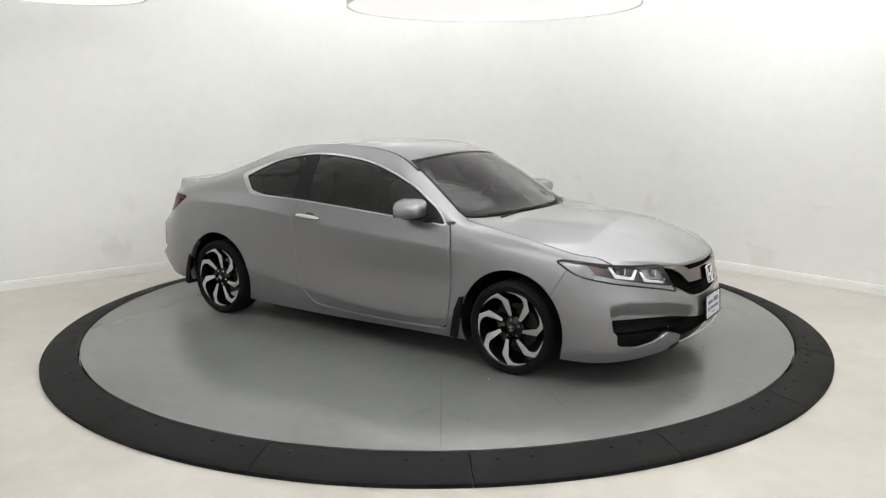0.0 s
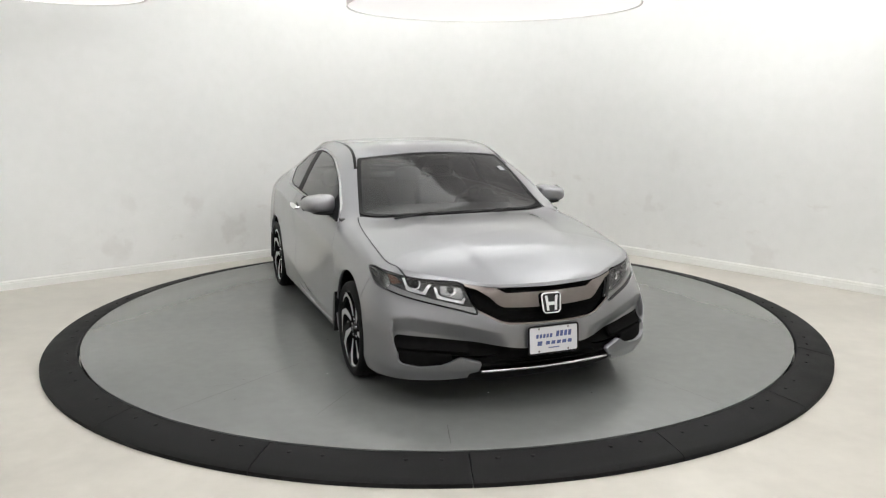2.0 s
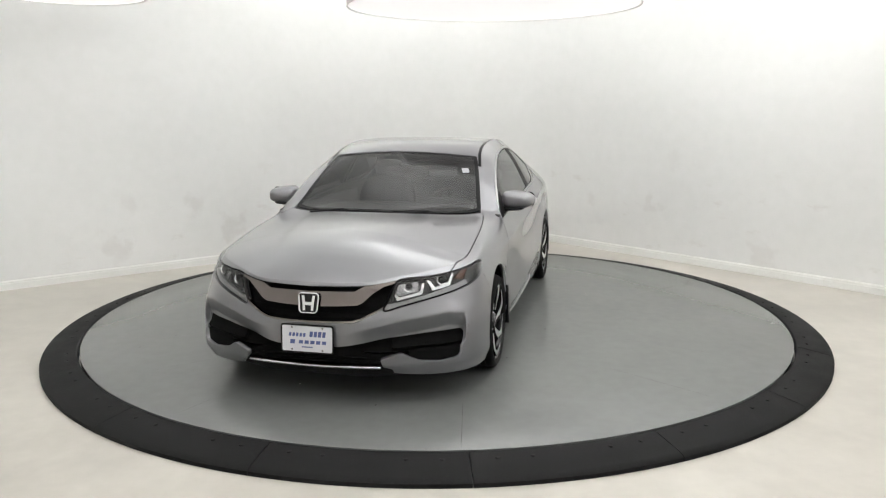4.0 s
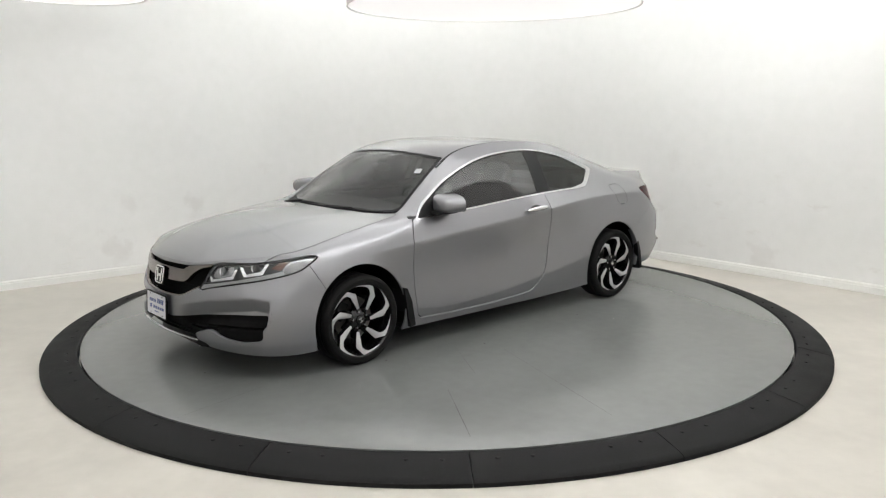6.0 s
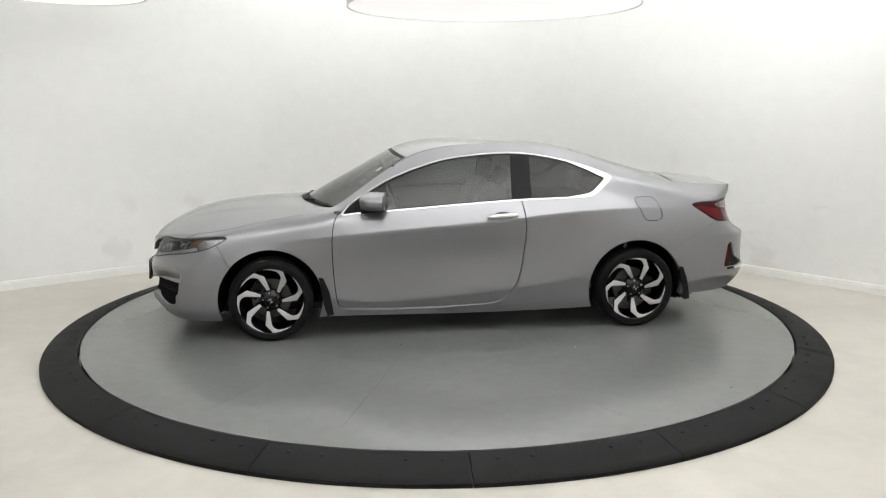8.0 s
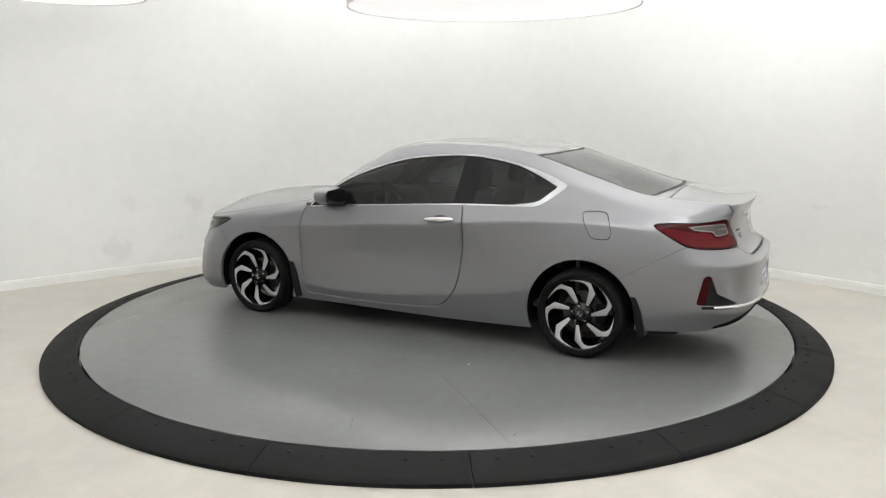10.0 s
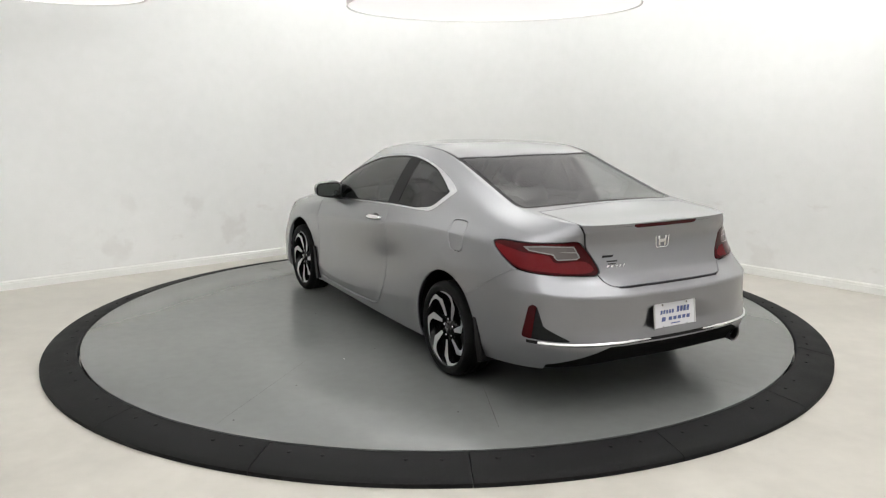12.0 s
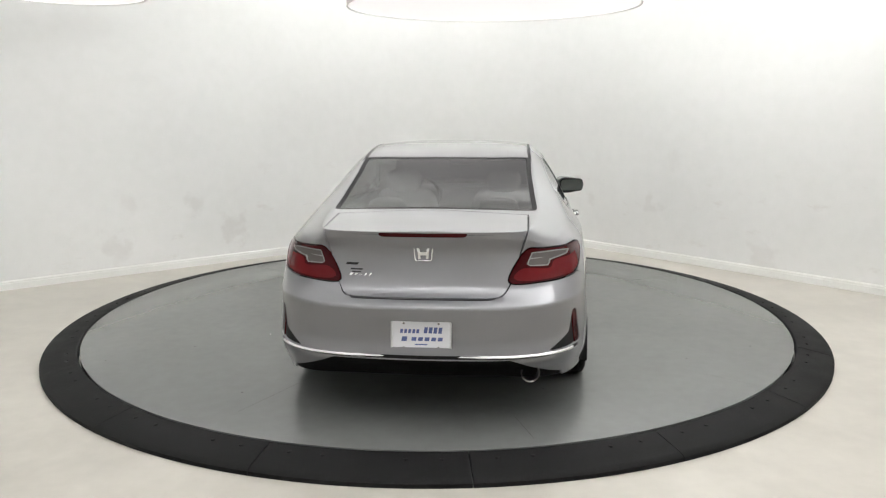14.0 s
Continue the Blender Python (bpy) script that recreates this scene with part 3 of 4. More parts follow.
def skin_mesh(name, mesh, lip=0.012):
    """A Blender mesh of a cut piece: its face, and a lip turned in along its rim."""
    a, t = mesh
    t = t[(t[:, 0] != t[:, 1]) & (t[:, 1] != t[:, 2]) & (t[:, 0] != t[:, 2])]
    a, t = compact(a, t)
    v, n = a[:, :3], a[:, 3:]
    n = n / np.maximum(np.linalg.norm(n, axis=1), 1e-9)[:, None]
    verts, norms, faces = v, n, t
    if lip:
        e = np.concatenate([t[:, [0, 1]], t[:, [1, 2]], t[:, [2, 0]]])
        key = np.sort(e, axis=1)
        _, inv, count = np.unique(key, axis=0, return_inverse=True, return_counts=True)
        rim = e[count[inv.reshape(-1)] == 1]
        ids, ri = np.unique(rim, return_inverse=True)
        ri = ri.reshape(-1, 2)
        d = v[rim[:, 1]] - v[rim[:, 0]]
        out = np.zeros((len(ids), 3))
        for k in range(2):
            np.add.at(out, ri[:, k], np.cross(d, n[rim[:, k]]))
        out /= np.maximum(np.linalg.norm(out, axis=1), 1e-9)[:, None]
        base = len(v)
        verts = np.concatenate([v, v[ids], v[ids] - n[ids] * lip])
        norms = np.concatenate([n, (out + n[ids] * .6) / 1.17, out])
        p, q = ri[:, 0] + base, ri[:, 1] + base
        m = len(ids)
        faces = np.concatenate([t, np.stack([p, p + m, q + m], 1), np.stack([p, q + m, q], 1)])
    me = bpy.data.meshes.new(name)
    me.vertices.add(len(verts))
    me.vertices.foreach_set("co", verts.ravel())
    me.loops.add(len(faces) * 3)
    me.loops.foreach_set("vertex_index", faces.ravel().astype(np.int32))
    me.polygons.add(len(faces))
    me.polygons.foreach_set("loop_start", np.arange(0, len(faces) * 3, 3, dtype=np.int32))
    me.polygons.foreach_set("use_smooth", np.ones(len(faces), bool))
    me.update(calc_edges=True)
    me.validate()
    me.normals_split_custom_set_from_vertices((norms / np.maximum(np.linalg.norm(norms, axis=1), 1e-9)[:, None]).tolist())
    return me


car = new("car")
tagged(car, "silver metallic two-door coupe parked on the grey turntable", "car")


def panel(name, mesh, material, parent=None, label="", lip=0.012):
    if len(mesh[1]) == 0:
        return None
    return part(name, skin_mesh(name, mesh, lip), material, parent or car, label)


def pair_of(name, mesh, material, label="", lip=0.012, parents=(None, None)):
    return [panel(name, m, material, p, label, lip) for m, p in zip((mesh, flipped(mesh)), parents)]


HUB_F, HUB_R, HUB_Z, ARCH = 1.3625, -1.3625, 0.303, 0.370
skin = body_skin()
for hx in (HUB_F, HUB_R):
    skin = split(skin, lambda v, hx=hx: np.where(v[:, 1] > .45, np.hypot(v[:, 0] - hx, v[:, 2] - HUB_Z) - ARCH, 1.0))[1]

# side windows with their bright frame
high = lambda v: (v[:, 1] > .5) & (v[:, 2] > .84) & (v[:, 0] < 1.0) & (v[:, 0] > -1.35)
DLO = [(.845, .903), (.815, .945), (.754, 1.0), (.645, 1.068), (.532, 1.132), (.309, 1.221), (.083, 1.284), (-.146, 1.314), (-.377, 1.326), (-.544, 1.319), (-.747, 1.288),
       (-.975, 1.23), (-1.151, 1.166), (-1.205, 1.135), (-1.19, 1.115), (-1.06, 1.015), (-1.02, .998), (-.913, .991), (-.485, .981), (-.079, .96), (.351, .932), (.70, .911)]
dlo = area(side_view, DLO, high, 5)
windows, skin = split(skin, dlo)
back_wide = lambda v: 0.0105 + 0.027 * np.clip((-.85 - v[:, 0]) / .25, 0, 1)
trim, windows = split(windows, lambda v: -dlo(v) - back_wide(v))
gasket, windows = split(windows, lambda v: -dlo(v) - back_wide(v) - .008)
win_front, win_back = split(windows, lambda v: (-0.495 - .05 * (v[:, 2] - 1.15)) - v[:, 0])
pillar_f, glass_f = split(win_front, lambda v: v[:, 0] - (-.415 - .06 * (v[:, 2] - 1.15)))
sail, glass_f = split(glass_f, lambda v: .615 - v[:, 0])
pillar_b, glass_b = split(win_back, lambda v: (-.565 - .05 * (v[:, 2] - 1.15)) - v[:, 0])

# windscreen and rear window
on_top = lambda v: v[:, 2] > .80
SCREEN = [(.405, -.3), (.415, 0), (.405, .3), (.36, .52), (.345, .552), (.37, .565), (.60, .628), (.80, .675), (.868, .69), (.89, .675), (.94, .60), (1.03, .42), (1.10, .2), (1.12, 0), (1.10, -.2), (1.0, -.45)]
REARWIN = [(-.965, -.3), (-.97, 0), (-.965, .3), (-.925, .545), (-.94, .555), (-1.2, .566), (-1.5, .583), (-1.73, .592), (-1.755, .58), (-1.79, .4), (-1.82, .2), (-1.83, 0), (-1.82, -.2), (-1.79, -.4)]
screen_cut = area(plan_view, SCREEN, on_top)
rear_cut = area(plan_view, REARWIN, on_top)
screen, skin = split(skin, screen_cut)
rearwin, skin = split(skin, rear_cut)

# lamps
ahead = lambda v: (v[:, 0] > 1.55) & (v[:, 2] > .5)
HEAD = [(-1.298, .566), (-1.262, .625), (-1.215, .702), (-1.19, .722), (-1.0, .732), (-.867, .741), (-.70, .758), (-.60, .763), (-.572, .752), (-.60, .725), (-.66, .685), (-.834, .643), (-1.05, .609), (-1.2, .583)]
head_cut = area(front_corner, HEAD, ahead, 5)
headlamp, skin = carve(skin, head_cut)
behind = lambda v: (v[:, 0] < -1.6) & (v[:, 2] > .7)
TAILLAMP = [(.700, .918), (.74, .932), (.93, .934), (1.10, .94), (1.185, .945), (1.205, .93), (1.30, .78), (1.295, .768), (1.15, .768), (1.0, .775), (.86, .795), (.79, .835)]
tail_cut = area(rear_corner, TAILLAMP, behind, 5)
taillamp, skin = carve(skin, tail_cut)

# grille and the dark opening in the front bumper
GRILLE = [(-.25, .504), (0, .499), (.15, .500), (.25, .505), (.30, .520), (.40, .572), (.425, .585), (.45, .64), (.475, .712), (.455, .722), (.40, .713), (.28, .700), (0, .695), (-.28, .700)]
grille_cut = area(front_view, GRILLE, lambda v: (v[:, 0] > 2.0) & (v[:, 2] < .74), smooth=False)
grille, skin = split(skin, grille_cut)
INTAKE = [(-.3, .366), (0, .366), (.164, .367), (.30, .384), (.43, .404), (.60, .417), (.770, .424), (.790, .421), (.801, .405), (.807, .31), (.804, .282), (.788, .270), (.70, .258), (.60, .272), (.54, .302), (.51, .321), (.50, .322),
          (.402, .293), (.398, .286), (.411, .247), (.455, .232), (.47, .10), (-.3, .10)]
intake_cut = area(front_view, INTAKE, lambda v: (v[:, 0] > 1.9) & (v[:, 2] < .5), smooth=False)
intake, skin = split(skin, intake_cut)

# rear reflector corners, plate recess, diffuser
REFLECT = [(.900, .445), (.940, .612), (.965, .618), (.990, .610), (1.03, .50), (1.18, .432), (1.19, .425), (1.02, .424), (.905, .430)]
refl_cut = area(rear_corner, REFLECT, lambda v: (v[:, 0] < -1.8) & (v[:, 2] < .7), smooth=False)
reflect, skin = split(skin, refl_cut)
RECESS = [(-.2, .452), (.24, .452), (.262, .462), (.222, .590), (.20, .603), (-.2, .603)]
recess_cut = area(front_view, RECESS, lambda v: (v[:, 0] < -2.2), smooth=False)
recess, skin = split(skin, recess_cut)
diffuser_cut = lambda v: np.where(v[:, 0] < -1.95, np.maximum(v[:, 2] - (.396 - .42 * np.clip(v[:, 1] - .46, 0, 1)), v[:, 1] - .73), 1.0)
diffuser, skin = split(skin, diffuser_cut)
BRAKE = [(-.2, 1.033), (0, 1.033), (.232, 1.033), (.222, 1.012), (0, 1.012), (-.2, 1.012)]
brake_cut = area(front_view, BRAKE, lambda v: (v[:, 0] < -2.2), smooth=False)
brakelight, skin = split(skin, brake_cut)

chrome_rear, skin = split(skin, lambda v: np.where((v[:, 0] < -2.0) & (rear_corner(v)[:, 0] > .915), np.abs(v[:, 2] - .412) - .0095, 1.0))
chrome_front, _ = split(intake, lambda v: np.where(v[:, 1] < .40, np.abs(v[:, 2] - .244) - .0042, 1.0))

# the inner liner that closes the seams
liner = both(offset(skin, -0.016))

# bonnet, boot lid, door, bumpers, fuel flap
cowl_x = lambda y: 1.155 - .24 * (y / .70) ** 2
hood_cut = lambda v: np.where(v[:, 0] > .6, np.maximum(outline_distance(plan_view(v), HOODLINE), cowl_x(v[:, 1]) - v[:, 0]), 1.0)
TOP = body_lines()[-1]
near = TOP[(TOP[:, 0] > .55)]
spread = .07 * np.clip((near[:, :1] - 1.86) / .20, 0, 1)
HOODLINE = np.concatenate([near[:, :2] - [.004, .004] + spread, [[.55, -.3], [2.40, -.3]]])
hood_low = lambda v: np.maximum(hood_cut(v), np.where(v[:, 2] < np.interp(-v[:, 0], -near[:, 0], near[:, 2]) - .03 - .03 * np.clip((v[:, 0] - 1.86) / .20, 0, 1), 1.0, -1.0))
hood, skin = carve(skin, hood_low)
cowl, skin = split(skin, lambda v: np.where((v[:, 2] > .85) & (v[:, 1] < .70) & (v[:, 0] > .7) & (v[:, 0] < 1.3), cowl_x(v[:, 1]) - .10 - v[:, 0], 1.0))
lid_y = lambda z: np.interp(z, [.700, .71, .73, .78, .95, 1.04, 1.2], [.36, .405, .43, .463, .512, .540, .555])
lid_cut = lambda v: np.where((v[:, 0] < -1.7) & (v[:, 2] > .6), np.maximum(np.maximum(v[:, 1] - lid_y(v[:, 2]), .703 - v[:, 2]), v[:, 0] + 1.852 - .0 * v[:, 1]), 1.0)
bootlid, skin = carve(skin, lid_cut, .0045)
DOOR = [(.80, .925), (.84, .922), (.866, .915), (.882, .885), (.898, .849), (.913, .75), (.915, .652), (.913, .55), (.908, .448), (.897, .34), (.886, .27), (.868, .235), (.84, .222), (.58, .214), (.152, .211), (-.18, .223),
        (-.28, .236), (-.35, .27), (-.435, .37), (-.468, .47), (-.486, .572), (-.502, .69), (-.506, .784), (-.494, .902), (-.482, .965), (-.47, 1.0), (-.08, .975), (.35, .95)]
door, skin = carve(skin, area(side_view, DOOR, lambda v: (v[:, 1] > .6) & (v[:, 2] < 1.15), 6))
front_seam = lambda v: np.where(v[:, 0] > 1.5, (1.69 + .55 * (v[:, 2] - .645)) - v[:, 0], 1.0)
bumper_f, skin = carve(skin, lambda v: np.where(v[:, 2] < .765, front_seam(v), 1.0), .0024)
rear_seam = lambda v: np.maximum(v[:, 0] - (-1.685 - 1.75 * np.clip(v[:, 2] - .605, -.4, .2)), v[:, 2] - .79)
bumper_r, skin = carve(skin, lambda v: np.where(v[:, 0] < -1.2, rear_seam(v), 1.0), .0024)
fender, skin = split(skin, lambda v: np.where((v[:, 0] > .5), np.maximum(.79 - v[:, 0], v[:, 2] - .962 - .25 * (.80 - v[:, 1])), 1.0))
rail_y = lambda x: np.interp(-x, -TOP[:, 0], TOP[:, 1]) - .012
roof_cut = lambda v: np.where(v[:, 2] > 1.0, np.maximum(v[:, 1] - rail_y(v[:, 0]), np.maximum(-.985 - v[:, 0], v[:, 0] - .45)), 1.0)
ditch, _ = split(skin, lambda v: np.where((v[:, 2] > 1.2) & (v[:, 0] < .42) & (v[:, 0] > -.96), np.abs(v[:, 1] - rail_y(v[:, 0])) - .013, 1.0))
roof, skin = carve(skin, roof_cut, .011)

FLAP = [(-1.352, .975), (-1.365, .983), (-1.49, .985), (-1.51, .975), (-1.548, .887), (-1.552, .83), (-1.535, .818), (-1.44, .82), (-1.42, .832), (-1.386, .893)]
plain_quarter = skin
flap, skin = carve(skin, area(side_view, FLAP, lambda v: v[:, 1] > .6, 4), .0026)

panel("roof", both(roof), M_PAINT)
pair_of("roof_moulding", offset(ditch, -.003), M_BLACK, "black roof ditch moulding", 0)
panel("bonnet", both(hood), M_PAINT)
panel("boot_lid", both(bootlid), M_PAINT)
panel("front_bumper", both(bumper_f), M_PAINT, lip=.03)
panel("rear_bumper", both(bumper_r), M_PAINT, lip=.045)
panel("inner_shell", liner, M_BLACK, lip=0)
panel("cowl", both(offset(cowl, -.012)), M_BLACK, label="black plastic cowl under the windscreen")
doors = pair_of("door", door, M_PAINT)
pair_of("front_wing", fender, M_PAINT)
panel("rear_quarter", skin, M_PAINT)
panel("rear_quarter", flipped(plain_quarter), M_PAINT)
panel("fuel_flap", flap, M_PAINT)
pair_of("window_trim", offset(trim, .002), M_TRIM, "bright chrome window surround", .014)
pair_of("window_gasket", offset(gasket, -.002), M_BLACK, "black rubber window seal", .01)
pair_of("door_glass", offset(glass_f, -.004), M_GLASS, "grey tinted side glass", 0)
pair_of("quarter_glass", offset(glass_b, -.004), M_QUARTERGLASS, "grey tinted rear side glass", 0)
pair_of("door_pillar", offset(pillar_f, -.002), M_BLACK, "satin black pillar cover")
pair_of("quarter_pillar", offset(pillar_b, -.002), M_BLACK, "satin black pillar cover")
pair_of("mirror_sail", offset(sail, -.002), M_BLACK, "black plastic corner panel")
band, screen_clear = split(screen, lambda v: -screen_cut(v) - .028)
panel("windscreen", both(offset(screen_clear, -.003)), M_WSGLASS, label="clear laminated windscreen", lip=0)
panel("windscreen_border", both(offset(band, -.003)), M_BLACK, label="black glass border")
band, rear_clear = split(rearwin, lambda v: -rear_cut(v) - .03)
panel("rear_window", both(offset(rear_clear, -.003)), M_REARGLASS, label="grey tinted rear window", lip=0)
panel("rear_window_border", both(offset(band, -.003)), M_BLACK, label="black glass border")
panel("diffuser", both(offset(diffuser, -.012)), M_MATT, label="black plastic lower rear valance", lip=.03)
cheek = recess[0].copy()
cheek[:, 0] += .066 * np.clip((.262 - cheek[:, 1] - .30 * (cheek[:, 2] - .45)) / .075, 0, 1) * np.clip((cheek[:, 2] - .452) / .02, 0, 1) * np.clip((.603 - cheek[:, 2]) / .03, 0, 1)
panel("plate_recess", both((cheek, recess[1])), M_PAINT, lip=0)
panel("grille_backing", both(offset(grille, -.05)), M_MATT, label="black grille mesh backing", lip=0)
panel("lower_intake", both(offset(intake, -.045)), M_MATT, label="black lower air intake", lip=0)
panel("brake_light", both(offset(brakelight, .001)), M_DARKRED, label="dark red high brake light strip")


# ---- car details ----
def at(mesh, view, a, b):
    """The place and normal on a skin piece where it shows at (a, b) in that view."""
    d = np.linalg.norm(view(mesh[0][:, :3]) - np.array([a, b]), axis=1)
    r = mesh[0][d.argmin()]
    return Vector(r[:3]), Vector(r[3:]).normalized()


def facing(p, n, up=(0, 0, 1)):
    """A pose at p whose z axis points along n, with y upward."""
    z = Vector(n).normalized()
    x = Vector(up).cross(z).normalized()
    y = z.cross(x)
    m = Matrix((x, y, z)).transposed().to_4x4()
    return Matrix.Translation(p) @ m


def prism_bm(outline, depth, m=None, bevel=0.0):
    """An outline in the xy plane, extruded from z = 0 to z = depth."""
    bm = bmesh.new()
    face = bm.faces.new([bm.verts.new((x, y, depth)) for x, y in outline])
    ext = bmesh.ops.extrude_face_region(bm, geom=[face])
    bmesh.ops.translate(bm, vec=(0, 0, -depth), verts=[g for g in ext["geom"] if isinstance(g, bmesh.types.BMVert)])
    bmesh.ops.recalc_face_normals(bm, faces=bm.faces)
    if bevel:
        edges = [e for e in bm.edges if abs(e.verts[0].co.z - depth) < 1e-6 and abs(e.verts[1].co.z - depth) < 1e-6]
        bmesh.ops.bevel(bm, geom=edges, offset=bevel, segments=2, affect="EDGES", profile=0.6)
    if m:
        bmesh.ops.transform(bm, matrix=m, verts=bm.verts)
    return bm


def rounded(w, h, r, n=5):
    pts = []
    for cx, cy, a0 in ((w / 2 - r, h / 2 - r, 0), (-w / 2 + r, h / 2 - r, 90), (-w / 2 + r, -h / 2 + r, 180), (w / 2 - r, -h / 2 + r, 270)):
        for k in range(n + 1):
            a = radians(a0 + 90 * k / n)
            pts.append((cx + r * math.cos(a), cy + r * math.sin(a)))
    return pts


def tube_bm(path, r, steps=8, closed=False):
    """A round bar along a path; r is one radius or one for each point."""
    bm = bmesh.new()
    p = [Vector(q) for q in path]
    rs = r if isinstance(r, (list, tuple)) else [r] * len(p)
    rings = []
    for i, q in enumerate(p):
        d = (p[(i + 1) % len(p)] - p[i - 1]) if closed else (p[min(i + 1, len(p) - 1)] - p[max(i - 1, 0)])
        m = d.to_track_quat("Z", "Y").to_matrix()
        rings.append([bm.verts.new(q + m @ Vector((rs[i] * math.cos(k * 2 * math.pi / steps), rs[i] * math.sin(k * 2 * math.pi / steps), 0))) for k in range(steps)])
    n = len(p) if closed else len(p) - 1
    for i in range(n):
        a, b = rings[i], rings[(i + 1) % len(p)]
        for k in range(steps):
            bm.faces.new((a[k], a[(k + 1) % steps], b[(k + 1) % steps], b[k]))
    if not closed:
        bm.faces.new(rings[0][::-1])
        bm.faces.new(rings[-1])
    return bm


def pebble_bm(size, power=2.6, m=None, rows=18, cols=28):
    """A rounded box (superellipsoid)."""
    bm = bmesh.new()
    f = lambda w, e: math.copysign(abs(w) ** e, w)
    e = 2 / power
    ring = []
    for i in range(rows + 1):
        la = -math.pi / 2 + math.pi * i / rows
        ring.append([bm.verts.new((size[0] / 2 * f(math.cos(la), e) * f(math.cos(lo), e), size[1] / 2 * f(math.cos(la), e) * f(math.sin(lo), e), size[2] / 2 * f(math.sin(la), e)))
                     for lo in (2 * math.pi * k / cols for k in range(cols))])
    for i in range(rows):
        for k in range(cols):
            bm.faces.new((ring[i][k], ring[i][(k + 1) % cols], ring[i + 1][(k + 1) % cols], ring[i + 1][k]))
    bmesh.ops.remove_doubles(bm, verts=bm.verts, dist=1e-5)
    bmesh.ops.dissolve_degenerate(bm, edges=bm.edges, dist=1e-6)
    if m:
        bmesh.ops.transform(bm, matrix=m, verts=bm.verts)
    return bm


# wheels
TYRE_R = 0.301
SPOKE = [(-19, -57), (-4, -57), (12, -135), (28, -149), (46, -154), (72, -149), (97, -139), (118, -127), (138, -111), (123, -125), (103, -142), (78, -157), (50, -168), (20, -174), (-23, -134), (-22, -95)]


def wheel(x, side):
    w = new("wheel")
    w.parent = car
    w.matrix_basis = Matrix.Translation((x, 0.800 * side, TYRE_R - .003)) @ Matrix.Rotation(radians(-90 * side), 4, "X") @ Matrix.Rotation(radians((180 if side > 0 else -5) if x > 0 else 31), 4, "Z") @ Matrix.Rotation(radians(150), 4, "Z")
    prof = [(.215, -.09), (.232, -.098), (.25, -.106), (.275, -.105), (.290, -.098), (.297, -.085)]
    for c in (-.06, -.02, .02, .06):
        prof += [(TYRE_R - .001, c - .014), (TYRE_R, c - .005), (TYRE_R - .007, c - .004), (TYRE_R - .007, c + .004), (TYRE_R, c + .005), (TYRE_R - .001, c + .014)]
    prof += [(.297, .085), (.291, .096), (.283, .1025), (.276, .1055), (.2745, .1075), (.266, .108), (.2645, .1065), (.256, .1065), (.247, .104), (.2415, .100), (.236, .094)]
    part("tyre", lathe_bm(prof, 96), M_TYRE, w, "black rubber tyre with a plain sidewall")
    part("rim", lathe_bm([(.210, -.09), (.218, -.09), (.226, .02), (.236, .088), (.2425, .099), (.2405, .1005), (.236, .096), (.228, .084), (.218, .01), (.206, -.085), (.210, -.09)], 96), M_GLOSSBLACK, w, "gloss black wheel barrel")
    k = .2375 / 175
    for i in range(7):
        a = 2 * math.pi * i / 7
        rot = Matrix.Rotation(a, 4, "Z")
        bm = prism_bm([(px * k, py * k) for px, py in SPOKE], 0.034, bevel=0.0025)
        for v in bm.verts:
            rr = math.hypot(v.co.x, v.co.y)
            v.co.z += 0.060 - 0.016 * (1 - rr / .2375) - .01 * math.sin(min(rr / .2375, 1) * math.pi)
        bmesh.ops.transform(bm, matrix=rot, verts=bm.verts)
        sp = part("spoke", bm, M_ALLOY, w, "machined alloy spoke with gloss black flanks")
        sp.data.materials.append(M_GLOSSBLACK)
        for poly in sp.data.polygons:
            poly.material_index = 0 if poly.normal.z > .5 else 1
    web = []
    for i in range(84):
        a = 2 * math.pi * i / 84
        web.append(((.085 + .045 * math.cos(7 * a)) * math.cos(a), (.085 + .045 * math.cos(7 * a)) * math.sin(a)))
    part("hub_web", prism_bm(web, .03, Matrix.Translation((0, 0, .022))), M_GLOSSBLACK, w, "gloss black hub web")
    part("hub", lathe_bm([(0, .082), (.026, .082), (.031, .079), (.034, .07), (.062, .058), (.075, .045), (.078, .02), (0, .02)], 40), M_GLOSSBLACK, w)
    part("cap_badge", prism_bm([(-.014, -.014), (-.008, -.014), (-.006, -.003), (.006, -.003), (.008, -.014), (.014, -.014), (.016, .014), (.010, .014), (.008, .004), (-.008, .004), (-.010, .014), (-.016, .014)], .003,
                               Matrix.Translation((0, 0, .0815)) @ Matrix.Rotation(radians(-35), 4, "Z")), M_CHROME, w)
    for i in range(5):
        a = 2 * math.pi * (i + .3) / 5
        part("lug_nut", lathe_bm([(0, .016), (.007, .016), (.0095, .012), (.0095, 0), (0, 0)], 6, Matrix.Translation((.056 * math.cos(a), .056 * math.sin(a), .058))), M_CHROME, w)
    part("brake_disc", lathe_bm([(.05, -.005), (.142, -.005), (.142, -.03), (.05, -.03), (.05, -.005)], 48), M_DISC_STEEL, w, "grey steel brake disc")
    part("caliper", box_bm((.07, .13, .06), (.125, .0, -.012), .012), M_BLACK, w)
    return w


